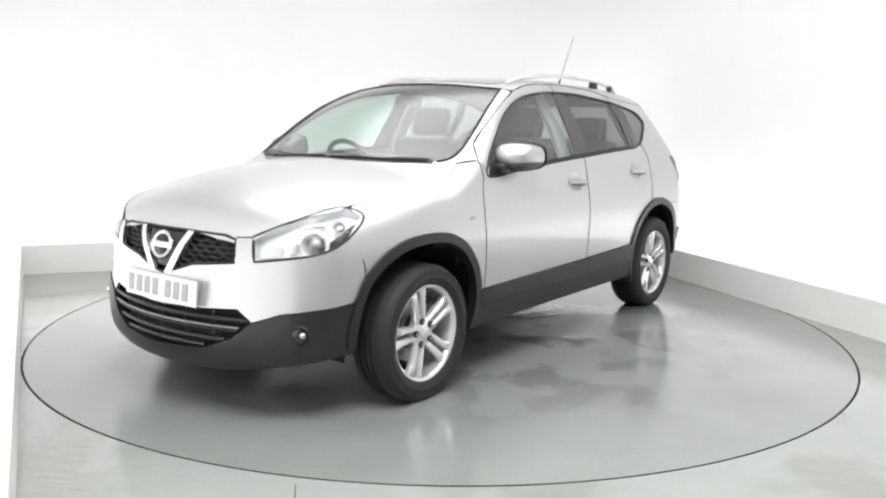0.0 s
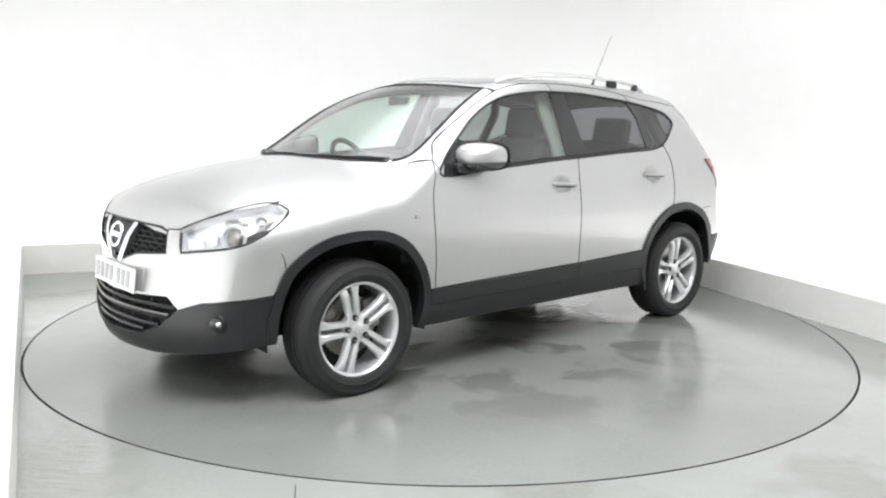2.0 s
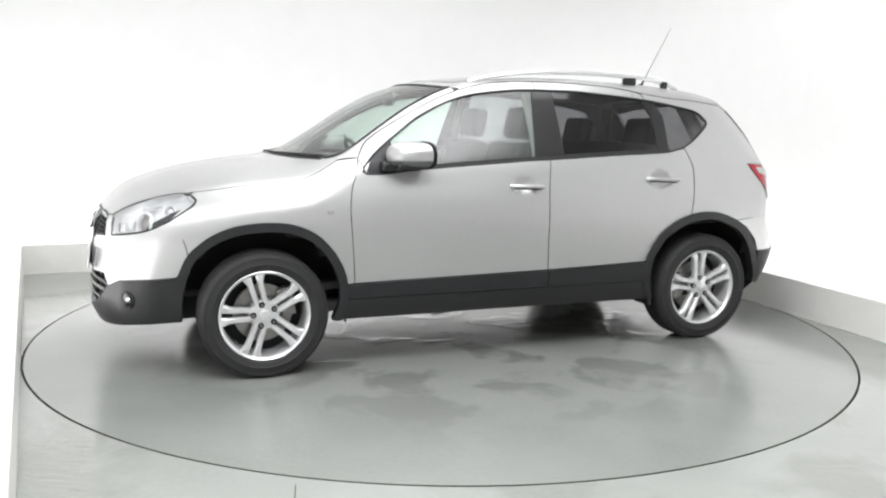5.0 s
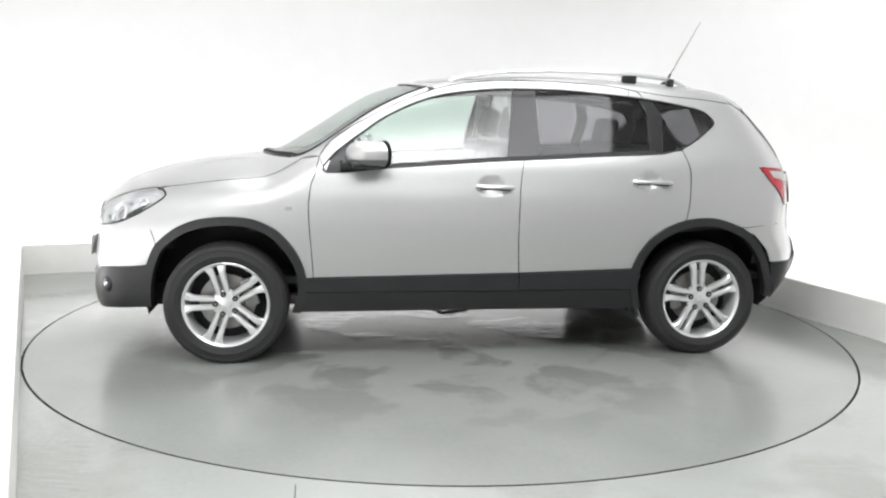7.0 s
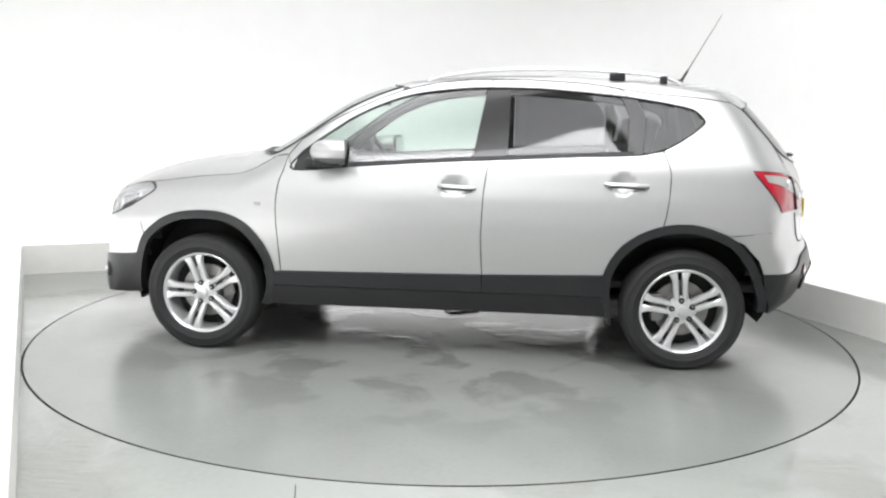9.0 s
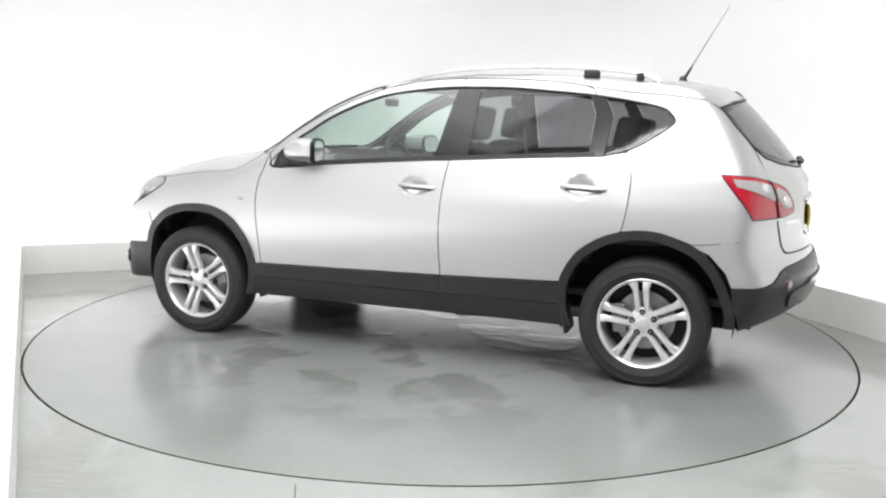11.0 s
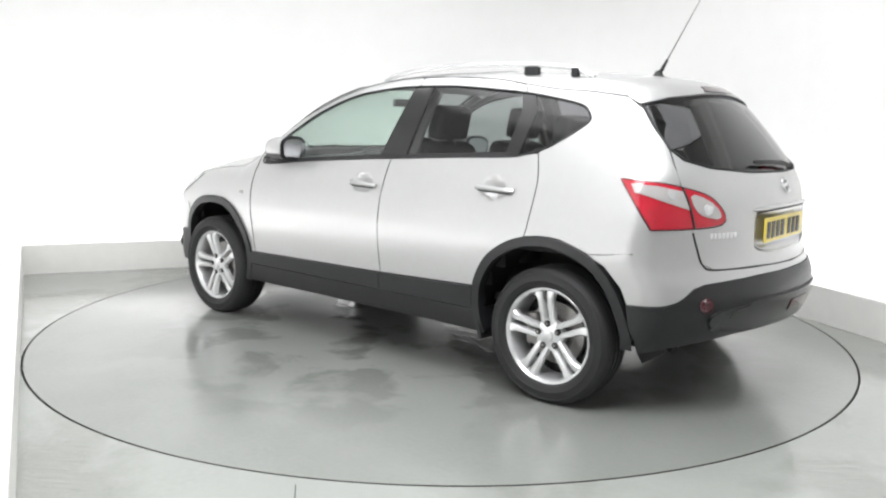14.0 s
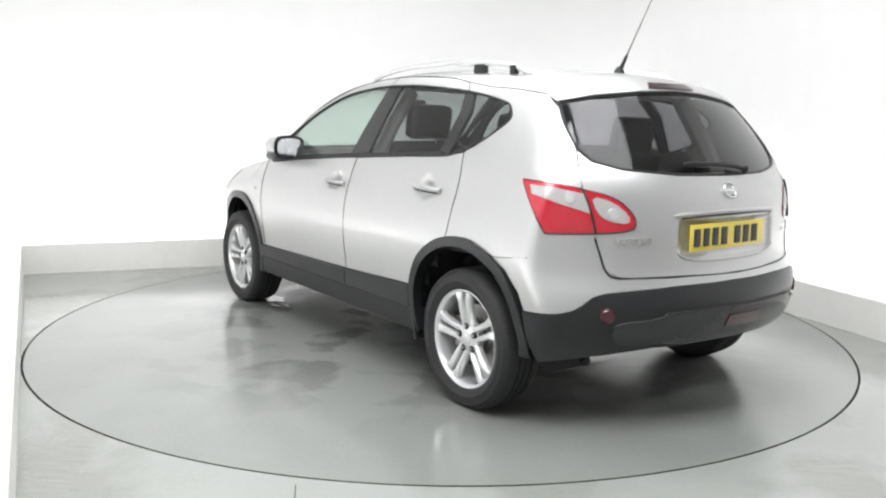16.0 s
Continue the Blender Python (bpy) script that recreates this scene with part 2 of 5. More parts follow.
# the corner between the back and right walls is rounded off
d0, d1 = outward(RING[0], RING[1])[0], outward(RING[1], RING[2])[0]
p0, p1 = FAR[1] - d0 * 1.1, FAR[1] + d1 * 1.1
bow = [p0 * (1 - k) ** 2 + FAR[1] * 2 * k * (1 - k) + p1 * k * k for k in np.linspace(0, 1, 25)]
bm = bmesh.new()
prism(bm, [tuple(p) for p in bow] + [tuple(FAR[1] + (d0 - d1) * 0.05)], -0.1, ROOM_H)
tagged(part("wall_corner", bm, WALL), "rounded matt white studio wall corner", "wall", "", "structure")


def trough_lamp(i, watts, start, end):
    """A strip lamp in the trough behind an upstand, aimed up along the wall."""
    d, n = outward(RING[i], RING[(i + 1) % 6])
    a, b = RING[i] + d * start + n * 0.13, RING[i] + d * end + n * 0.13
    data = bpy.data.lights.new("strip_lamp", "AREA")
    data.shape, data.size, data.size_y, data.energy, data.color = "RECTANGLE", (b - a).length, 0.14, watts, (0.98, 0.98, 1.0)
    ob = new("strip_lamp", data)
    aim = Vector((n.x * math.sin(radians(LEAN)), n.y * math.sin(radians(LEAN)), math.cos(radians(LEAN))))
    x, z = Vector((d.x, d.y, 0)), -aim
    m = Matrix((x, z.cross(x), z)).transposed().to_4x4()
    m.translation = ((a + b) / 2).to_3d() + Vector((0, 0, 0.10))
    ob.matrix_basis = m


LEAN = 14
length = [(RING[(i + 1) % 6] - RING[i]).length for i in range(6)]
trough_lamp(0, 22, 0.1, length[0] - 0.1)
trough_lamp(1, 16, 0.1, 5.2)
trough_lamp(5, 25, length[5] - 5.0, length[5] - 0.1)

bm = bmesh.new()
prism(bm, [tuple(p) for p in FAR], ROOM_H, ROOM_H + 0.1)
tagged(part("ceiling", bm, CEILING, None, "", False), "flat pale grey unseen studio ceiling, darkened to reflect less light", "ceiling", "", "structure")

# floor with a round well for the turntable
bm = bmesh.new()
N = 192
inner = [Vector((math.cos(k * math.tau / N), math.sin(k * math.tau / N))) * (R_TABLE + GAP) for k in range(N)]


def out_to_wall(d):
    best = 99
    for i in range(6):
        a, b = RING[i], RING[(i + 1) % 6]
        e = b - a
        den = d.x * e.y - d.y * e.x
        if abs(den) > 1e-9:
            s, u = (a.x * e.y - a.y * e.x) / den, (a.x * d.y - a.y * d.x) / den
            if s > 0 and -1e-6 <= u <= 1 + 1e-6:
                best = min(best, s)
    return d * (best + 0.60)


iv = [bm.verts.new((*p, 0)) for p in inner]
ov = [bm.verts.new((*out_to_wall(p.normalized()), 0)) for p in inner]
for k in range(N):
    j = (k + 1) % N
    bm.faces.new((iv[k], ov[k], ov[j], iv[j]))
floor = part("floor", bm, FLOOR, None, "", False)
tagged(floor, "glossy grey-green painted concrete floor with damp patches", "floor", "", "structure")
bm = bmesh.new()
loops = [[bm.verts.new((*p, z)) for p in inner] for z in (-0.001, -0.05)]
for k in range(N):
    bm.faces.new((loops[1][k], loops[0][k], loops[0][(k + 1) % N], loops[1][(k + 1) % N]))
tagged(part("floor_edge", bm, PIT, None, "", False), "dark steel edge of the turntable well", "floor edge", "", "structure")
bm = bmesh.new()
prism(bm, [tuple(p * 2.6 / R_TABLE) for p in inner], -0.12, -0.049)
tagged(part("floor_pit", bm, PIT, None, "", False), "dark pit under the turntable rim", "floor", "", "structure")
# back part of the floor behind the camera, one sheet under the rest
bm = bmesh.new()
prism(bm, [tuple(p) for p in FARTHEST], -0.3, -0.125)
tagged(part("ground", bm, PIT, None, "", False), "concrete slab under the studio floor", "ground", "", "structure")

bm = bmesh.new()
top = [bm.verts.new((R_TABLE * math.cos(k * math.tau / N), R_TABLE * math.sin(k * math.tau / N), 0.0)) for k in range(N)]
bm.faces.new(top)
turntable = part("turntable", bm, TABLE, None, "", False)
tagged(turntable, "round grey-green painted turntable flush with the floor", "turntable")
bm = bmesh.new()
loops = [[bm.verts.new((r * math.cos(k * math.tau / N), r * math.sin(k * math.tau / N), z)) for k in range(N)] for r, z in ((R_TABLE, -0.001), (R_TABLE, -0.045), (0.3, -0.045))]
for lo, hi in zip(loops, loops[1:]):
    for k in range(N):
        bm.faces.new((lo[k], hi[k], hi[(k + 1) % N], lo[(k + 1) % N]))
bm.faces.new(loops[-1][::-1])
part("rim", bm, PIT, turntable, "dark steel rim of the turntable", False)

bm = bmesh.new()
box(bm, (0.20, 0.13, 0.010), pose(-0.10, -0.31, 0.006, 0, 0, 24), 0.003)
cover = part("cover_plate", bm, STEEL, turntable, "small steel cover plate on the turntable", False)
part("cover_edge", box(bmesh.new(), (0.215, 0.145, 0.004), pose(-0.10, -0.31, 0.0025, 0, 0, 24), 0.0), PIT, cover, "", False)

# joint in the floor in front of the turntable
bm = bmesh.new()
prism(bm, [(-0.512, -2.46), (-0.508, -2.46), (-0.38, -3.3), (-0.384, -3.3)], -0.002, 0.0015)
tagged(part("floor_joint", bm, PIT, None, "", False), "thin dark joint in the painted floor", "joint", "", "structure")

# ---- the car's body surface ----
def curve(pairs, blur=0.05):
    """A smooth function through rough support points."""
    xs, ys = np.array(sorted(pairs)).T
    lo, hi = xs[0] - 0.6, xs[-1] + 0.6
    g = np.linspace(lo, hi, 1200)
    s0, s1 = (ys[1] - ys[0]) / (xs[1] - xs[0]), (ys[-1] - ys[-2]) / (xs[-1] - xs[-2])
    v = np.interp(g, xs, ys)
    v = np.where(g < xs[0], ys[0] + (g - xs[0]) * s0, np.where(g > xs[-1], ys[-1] + (g - xs[-1]) * s1, v))
    n = max(1, int(3 * blur / (g[1] - g[0])))
    k = np.exp(-0.5 * (np.arange(-n, n + 1) * (g[1] - g[0]) / blur) ** 2)
    w = np.concatenate([v[0] - (np.arange(n, 0, -1)) * (v[1] - v[0]), v, v[-1] + np.arange(1, n + 1) * (v[-1] - v[-2])])
    v = np.convolve(w, k / k.sum(), "valid")
    return lambda q: np.interp(q, g, v)


SIDE = curve([(0.15, 0.79), (0.3, 0.835), (0.47, 0.848), (0.62, 0.862), (0.75, 0.868), (0.88, 0.852), (0.98, 0.826), (1.06, 0.806),
              (1.12, 0.780), (1.3, 0.682), (1.45, 0.592), (1.6, 0.487)], 0.03)
TAPER = curve([(-2.2, -0.05), (-1.9, -0.022), (-1.6, -0.010), (-1.2, -0.004), (-0.6, 0.0), (0.4, 0.0), (0.9, 0.0), (1.3, -0.02), (1.65, -0.075), (1.9, -0.125), (2.2, -0.22)], 0.1)
TOP = curve([(2.25, 0.62), (2.14, 0.77), (2.06, 0.862), (1.93, 0.945), (1.75, 1.005), (1.58, 1.042), (1.41, 1.068), (1.2, 1.092), (1.1, 1.105),
             (0.886, 1.235), (0.686, 1.368), (0.52, 1.460), (0.36, 1.508), (0.19, 1.540), (0.0, 1.560), (-0.3, 1.573), (-0.7, 1.573), (-1.1, 1.560),
             (-1.4, 1.537), (-1.66, 1.50), (-1.9, 1.455)], 0.045)
CROWN = curve([(2.2, 0.25), (1.6, 0.22), (1.2, 0.20), (0.95, 0.27), (0.5, 0.28), (0.2, 0.17), (-0.4, 0.13), (-1.2, 0.14), (-1.7, 0.2)], 0.13)
NOSE = curve([(0.1, -0.10), (0.2, -0.005), (0.27, 0.035), (0.36, 0.04), (0.5, 0.028), (0.6, 0.01), (0.75, 0.0), (0.85, -0.03), (1.0, -0.12), (1.2, -0.3)], 0.03)
TAIL = curve([(0.1, -1.82), (0.2, -1.92), (0.33, -2.05), (0.42, -2.112), (0.52, -2.145), (0.57, -2.15), (0.63, -2.128), (0.68, -2.098), (0.75, -2.088), (0.88, -2.085), (1.0, -2.066),
              (1.08, -2.03), (1.16, -1.97), (1.24, -1.905), (1.34, -1.815), (1.46, -1.705), (1.55, -1.63), (1.7, -1.5)], 0.025)


def soft_max(a, b, k):
    h = np.maximum(k - np.abs(a - b), 0) / k
    return np.maximum(a, b) + h * h * k * 0.25


def body(p):
    """Below zero inside the car's body, above it outside."""
    x, y, z = p[..., 0], np.abs(p[..., 1]), p[..., 2]
    side = (y - 0.030 - SIDE(z) - TAPER(x)) * 0.93
    top = (z - TOP(x) + CROWN(x) * y * y * 0.93) * 0.9
    nose = (x - 2.112 - NOSE(z) + 0.395 * y * y) * 0.95
    tail = TAIL(z) + 0.38 * y * y + 0.07 * y ** 4 - x
    k = 0.05 + 0.1 * np.clip((x - 0.6) / 1.0, 0, 1)
    f = soft_max(side, top, k)
    f = soft_max(f, nose, 0.075)
    return soft_max(f, tail * 0.85, 0.045 + 0.05 * np.clip((z - 0.95) / 0.2, 0, 1))


def normals(p, e=1e-3):
    g = np.stack([body(p + np.eye(3)[i] * e) - body(p - np.eye(3)[i] * e) for i in range(3)], -1)
    return g / np.linalg.norm(g, axis=-1, keepdims=True)


def cast(o, d, far, depth=0.0):
    """Where rays from inside points o along d leave the body, sunk by depth."""
    lo, hi = np.zeros(len(o)), np.full(len(o), far)
    for _ in range(34):
        mid = (lo + hi) / 2
        out = body(o + d * mid[:, None]) > -depth
        hi, lo = np.where(out, mid, hi), np.where(out, lo, mid)
    return o + d * lo[:, None]


# ---- panels laid on the body surface ----
from mathutils.geometry import delaunay_2d_cdt


def rays(kind, uv):
    """Inside points and directions for a view of the body: side, top, nose or rear."""
    u, v = uv[:, 0], uv[:, 1]
    z0 = np.zeros(len(u))
    if kind == "side":
        return np.stack([u, z0, v], 1), np.stack([z0, z0 + 1, z0], 1)
    if kind == "top":
        return np.stack([u, v, z0 + 0.6], 1), np.stack([z0, z0, z0 + 1], 1)
    s, a = (1, u / 1.2) if kind == "nose" else (-1, u / 1.2)
    return np.stack([z0 + 0.9 * s, z0, v], 1), np.stack([s * np.cos(a), np.sin(a), z0], 1)


def flat(kind, p):
    """The 2D place of a 3D point in such a view."""
    x, y, z = p
    y += math.copysign(0.030, y) if abs(y) > 0.2 else 0.0
    if kind == "side":
        return x, z
    if kind == "top":
        return x, y
    return 1.2 * math.atan2(y, x - 0.9 if kind == "nose" else -x - 0.9), z


def lay(kind, pts2, depth=0.0):
    o, d = rays(kind, np.asarray(pts2, float))
    return cast(o, d, 2.0, depth)


def resample(poly, step, closed=True):
    """Points at even steps along a line."""
    p = np.asarray(poly, float)
    if closed:
        p = np.vstack([p, p[:1]])
    out = []
    for a, b in zip(p, p[1:]):
        n = max(1, int(np.ceil(np.linalg.norm(b - a) / step)))
        out += [a + (b - a) * k / n for k in range(n)]
    if not closed:
        out.append(p[-1])
    return np.array(out)


def rounded(poly, times=2, keep=()):
    """Cut the corners of a closed line to make it smooth; those in keep stay sharp."""
    pts = [(np.array(p, float), i in keep) for i, p in enumerate(poly)]
    for _ in range(times):
        out = []
        for i, (p, k) in enumerate(pts):
            a, b = pts[i - 1][0], pts[(i + 1) % len(pts)][0]
            if k:
                out.append((p, True))
            else:
                out += [(p * 0.75 + a * 0.25, False), (p * 0.75 + b * 0.25, False)]
        pts = out
    return [p for p, _ in pts]


def spline(pts, per=6, closed=False):
    """A smooth line through the points."""
    p = np.asarray(pts, float)
    n = len(p)
    out = []
    for i in range(n if closed else n - 1):
        a, b, c, d = (p[(i + k) % n] if closed else p[min(max(i + k, 0), n - 1)] for k in (-1, 0, 1, 2))
        for k in range(per):
            t = k / per
            out.append(0.5 * (2 * b + (c - a) * t + (2 * a - 5 * b + 4 * c - d) * t * t + (3 * b - a - 3 * c + d) * t ** 3))
    if not closed:
        out.append(p[-1])
    return np.array(out)


def shrink(poly, by):
    p = np.asarray(poly, float)
    area = 0.5 * np.sum(p[:, 0] * np.roll(p[:, 1], -1) - p[:, 1] * np.roll(p[:, 0], -1))
    if area < 0:
        p = p[::-1]
    e = np.roll(p, -1, 0) - p
    e /= np.linalg.norm(e, axis=1, keepdims=True) + 1e-12
    n = np.stack([-e[:, 1], e[:, 0]], 1)
    m = n + np.roll(n, 1, 0)
    m /= np.maximum(0.5, np.sum(m * np.roll(n, 1, 0), 1))[:, None]
    return p + m * by


def inside(poly, q):
    a, b = poly, np.roll(poly, -1, 0)
    x, y = q[:, :1], q[:, 1:]
    cross = (a[:, 1] > y) != (b[:, 1] > y)
    with np.errstate(divide="ignore", invalid="ignore"):
        xi = a[:, 0] + (y - a[:, 1]) * (b[:, 0] - a[:, 0]) / (b[:, 1] - a[:, 1])
    return (np.sum(cross & (x < xi), 1) % 2) == 1


def panel(name, kind, outline, mat, parent, label="", off=0.0, thick=0.014, gap=0.0018, step=0.04, mirror=False, sink=None):
    """A sheet with the given outline lying on the body, its rim turned inwards. sink(p): its own depth at each place."""
    poly = shrink(resample(outline, step * 0.6), gap)
    lo, hi = poly.min(0), poly.max(0)
    gx, gy = np.meshgrid(np.arange(lo[0] + step / 2, hi[0], step), np.arange(lo[1] + step / 2, hi[1], step))
    gx[1::2] += step / 2
    q = np.stack([gx.ravel(), gy.ravel()], 1)
    if len(q):
        q = q[inside(poly, q)]
    if len(q):
        near = np.min(np.linalg.norm(q[:, None] - poly[None], axis=2), 1)
        q = q[near > step * 0.45]
    n = len(poly)
    pts = np.vstack([poly, q]) if len(q) else poly
    v, _, f, *_ = delaunay_2d_cdt([Vector(p) for p in pts], [(i, (i + 1) % n) for i in range(n)], [], 1, 1e-7)
    uv = np.array([tuple(p) for p in v])
    o, d = rays(kind, uv)
    p3 = cast(o, d, 2.0)
    nm = normals(p3)
    p3 = p3 + nm * off
    if sink is not None:
        e = 0.002
        slope = np.stack([(sink(p3 + e * k) - sink(p3 - e * k)) / (2 * e) for k in np.eye(3)], 1)
        bent = nm + slope - nm * np.sum(slope * nm, 1)[:, None]
        bent = bent / np.linalg.norm(bent, axis=1)[:, None]
        p3 = p3 - nm * sink(p3)[:, None]
    else:
        bent = nm
    faces = []
    for t in f:
        a, b, c = (p3[i] for i in t)
        faces.append(tuple(t) if np.dot(np.cross(b - a, c - a), nm[t[0]]) > 0 else tuple(reversed(t)))
    count = {}
    for t in faces:
        for i in range(3):
            count[(t[i], t[(i + 1) % 3])] = 1
    rim = [e for e in count if (e[1], e[0]) not in count]
    ids = sorted({i for e in rim for i in e})
    m0 = len(p3)
    if thick:
        pos = {i: m0 + k for k, i in enumerate(ids)}
        deep = {i: m0 + len(ids) + k for k, i in enumerate(ids)}
        p3 = np.vstack([p3, p3[ids], p3[ids] - nm[ids] * thick])
        faces += [(pos[b], pos[a], deep[a], deep[b]) for a, b in rim]
    if mirror:
        p3 = p3 * np.array([1, -1, 1])
        faces = [tuple(reversed(t)) for t in faces]
        bent = bent * np.array([1, -1, 1])
    me = bpy.data.meshes.new(name)
    me.from_pydata([tuple(p) for p in p3], [], faces)
    me.materials.append(mat)
    me.shade_smooth()
    full = np.zeros((len(p3), 3))
    full[:m0] = bent
    me.normals_split_custom_set_from_vertices([tuple(p) for p in full])
    ob = new(name, me)
    ob.parent = parent
    if mat in (GLASS, PRIVACY, LENS):
        ob.visible_shadow = False
    return tagged(ob, label)


def both(name, kind, outline, mat, parent, label="", **k):
    return [panel(name, kind, outline, mat, parent, label, mirror=s, **k) for s in (False, True)]


def sym(kind, half):
    """A closed outline from its left half, given from front to end in 3D points, mirrored about the car's middle."""
    h = [flat(kind, p) for p in half]
    return h + [(u, -v) if kind == "top" else (-u, v) for u, v in reversed(h)]


def line3(kind, pts, off=0.0, per=6):
    """A smooth 3D line on the body through 2D points of a view."""
    p = lay(kind, spline(pts, per))
    return p + normals(p) * off


# ---- the car ----
car = new("car")
tagged(car, "silver crossover hatchback with black lower cladding on the turntable", "car")

ARCH_F = [(1.719, 0.531), (1.675, 0.628), (1.606, 0.694), (1.540, 0.736), (1.445, 0.770), (1.320, 0.785), (1.198, 0.779), (1.108, 0.751), (1.033, 0.704), (0.960, 0.620), (0.917, 0.537), (0.898, 0.459)]
ARCH_R = [(-0.889, 0.499), (-0.923, 0.585), (-0.979, 0.663), (-1.066, 0.726), (-1.156, 0.764), (-1.264, 0.783), (-1.374, 0.778), (-1.502, 0.736), (-1.587, 0.683), (-1.663, 0.588), (-1.71, 0.48)]
DOOR_F = [(0.826, 1.098), (0.848, 1.010), (0.870, 0.951), (0.883, 0.848), (0.879, 0.729), (0.867, 0.575), (0.861, 0.462)]
DOOR_B = [(-0.272, 1.092), (-0.257, 1.013), (-0.244, 0.895), (-0.238, 0.684), (-0.248, 0.480)]
DOOR_R = [(-1.183, 1.152), (-1.207, 1.087), (-1.219, 1.027), (-1.211, 0.908), (-1.194, 0.803), (-1.184, 0.772)]
WIN_LOW = [(0.792, 1.020), (0.483, 1.043), (0.182, 1.065), (-0.121, 1.085), (-0.272, 1.092), (-0.426, 1.101), (-0.733, 1.118), (-1.026, 1.131), (-1.104, 1.142), (-1.201, 1.170)]
WIN_BACK = [(-1.201, 1.170), (-1.285, 1.216), (-1.373, 1.279), (-1.398, 1.310), (-1.381, 1.340), (-1.338, 1.374)]
WIN_TOP = [(-1.338, 1.374), (-1.228, 1.400), (-1.072, 1.426), (-0.915, 1.445), (-0.600, 1.471), (-0.442, 1.477), (-0.190, 1.476), (-0.032, 1.463), (0.125, 1.442), (0.249, 1.411),
           (0.373, 1.362), (0.494, 1.299), (0.583, 1.237), (0.671, 1.175), (0.765, 1.095), (0.792, 1.020)]
SEAM = [(0.826, 1.098), (0.769, 1.178), (0.648, 1.260), (0.496, 1.342), (0.343, 1.413), (0.188, 1.469), (0.030, 1.504), (-0.161, 1.524), (-0.447, 1.526), (-0.764, 1.509), (-0.920, 1.489), (-1.15, 1.455), (-1.35, 1.44), (-1.545, 1.415)]
seam3 = lay("side", spline(SEAM, 4))
screen_edge = [(0.236, 0.536), (0.317, 0.566), (0.45, 0.612), (0.614, 0.657), (0.74, 0.682), (0.84, 0.694), (0.91, 0.684), (0.964, 0.644)]
screen_low = [(0.964, 0.644), (1.063, 0.440), (1.15, 0.200), (1.175, 0.000)]
screen_top = [(0.352, 0.000), (0.335, 0.200), (0.29, 0.394), (0.236, 0.536)]
HOOD_SIDE = [(1.66, 0.686), (1.5, 0.722), (1.25, 0.750), (1.05, 0.754), (0.92, 0.734)]
hood_side3 = lay("top", spline(HOOD_SIDE, 4))

GATE_EDGE = [(-1.60, 0.575, 1.36), (-1.66, 0.60, 1.285), (-1.736, 0.610, 1.209), (-1.79, 0.640, 1.13), (-1.83, 0.652, 1.031)]
gate_edge3 = lay("rear", [flat("rear", p) for p in GATE_EDGE])
rear_seam3 = lay("side", [(-1.785, 0.880), (-1.732, 0.752), (-1.60, 0.735), (-1.525, 0.728)])
nose_seam3 = lay("side", [(1.745, 0.805), (1.690, 0.70), (1.672, 0.632)])

# bonnet, roof and screens
half = [(2.080, 0.0), (2.075, 0.15), (2.060, 0.31), (2.034, 0.43), (2.000, 0.495), (1.930, 0.578), (1.800, 0.656), (1.708, 0.69)] + [tuple(p) for p in spline(HOOD_SIDE, 4)] + [(0.955, 0.649)] + [(x + 0.012, y) for x, y in screen_low[1:]]
panel("bonnet", "top", half + [(x, -y) for x, y in reversed(half[1:-1])], PAINT, car, gap=0.001)
half = screen_top + [tuple(p) for p in spline(screen_edge, 3)[1:]] + screen_low[1:]
panel("windscreen", "top", half + [(x, -y) for x, y in reversed(half[1:-1])], GLASS, car, "pale green tinted windscreen", off=-0.004, thick=0.0, gap=0.004)
roof_edge = [(p[0], p[1]) for p in seam3 if p[0] < 0.2]
half = screen_top + roof_edge + [(-1.60, 0.515), (-1.66, 0.37), (-1.69, 0.18), (-1.695, 0.0)]
panel("roof", "top", half + [(x, -y) for x, y in reversed(half[1:-1])], PAINT, car)
half = [(0.255, 0.0), (0.245, 0.19), (0.215, 0.36), (0.17, 0.445), (0.10, 0.455), (-0.55, 0.455), (-0.60, 0.40), (-0.61, 0.0)]
panel("glass_roof", "top", half + [(x, -y) for x, y in reversed(half[1:-1])], ROOF_GLASS, car, "dark tinted panoramic glass roof panel", off=0.003, thick=0.006, gap=0.0)
pillar = [(p[0], p[1]) for p in seam3 if p[0] > 0.19]
both("windscreen_pillar", "top", pillar + [tuple(p) for p in spline(screen_edge, 3)] + [(0.93, 0.72)], PAINT, car, step=0.025, gap=0.001)
# black border of the windscreen and cowl with wipers
for s in (1, -1):
    p = lay("top", spline(screen_edge, 4)) * np.array([1, s, 1])
    part("screen_seal", tube(bmesh.new(), p, 0.008, 6), SEAL, car)
top_line = lay("top", spline(screen_top, 5))
for s in (1, -1):
    part("screen_seal", tube(bmesh.new(), top_line * np.array([1, s, 1]), 0.0045, 6), SEAL, car)
cowl_half = [(1.187, 0.000), (1.165, 0.200), (1.078, 0.440), (0.985, 0.634)]
cowl = cowl_half + [(0.955, 0.614), (1.035, 0.424), (1.12, 0.190), (1.145, 0.000)]
panel("cowl", "top", [(x, -y) for x, y in reversed(cowl_half[1:])] + cowl_half + cowl[4:] + [(x, -y) for x, y in reversed(cowl[4:-1])], BLACK, car, "black plastic scuttle below the windscreen", off=0.003, thick=0.006, gap=0.0)
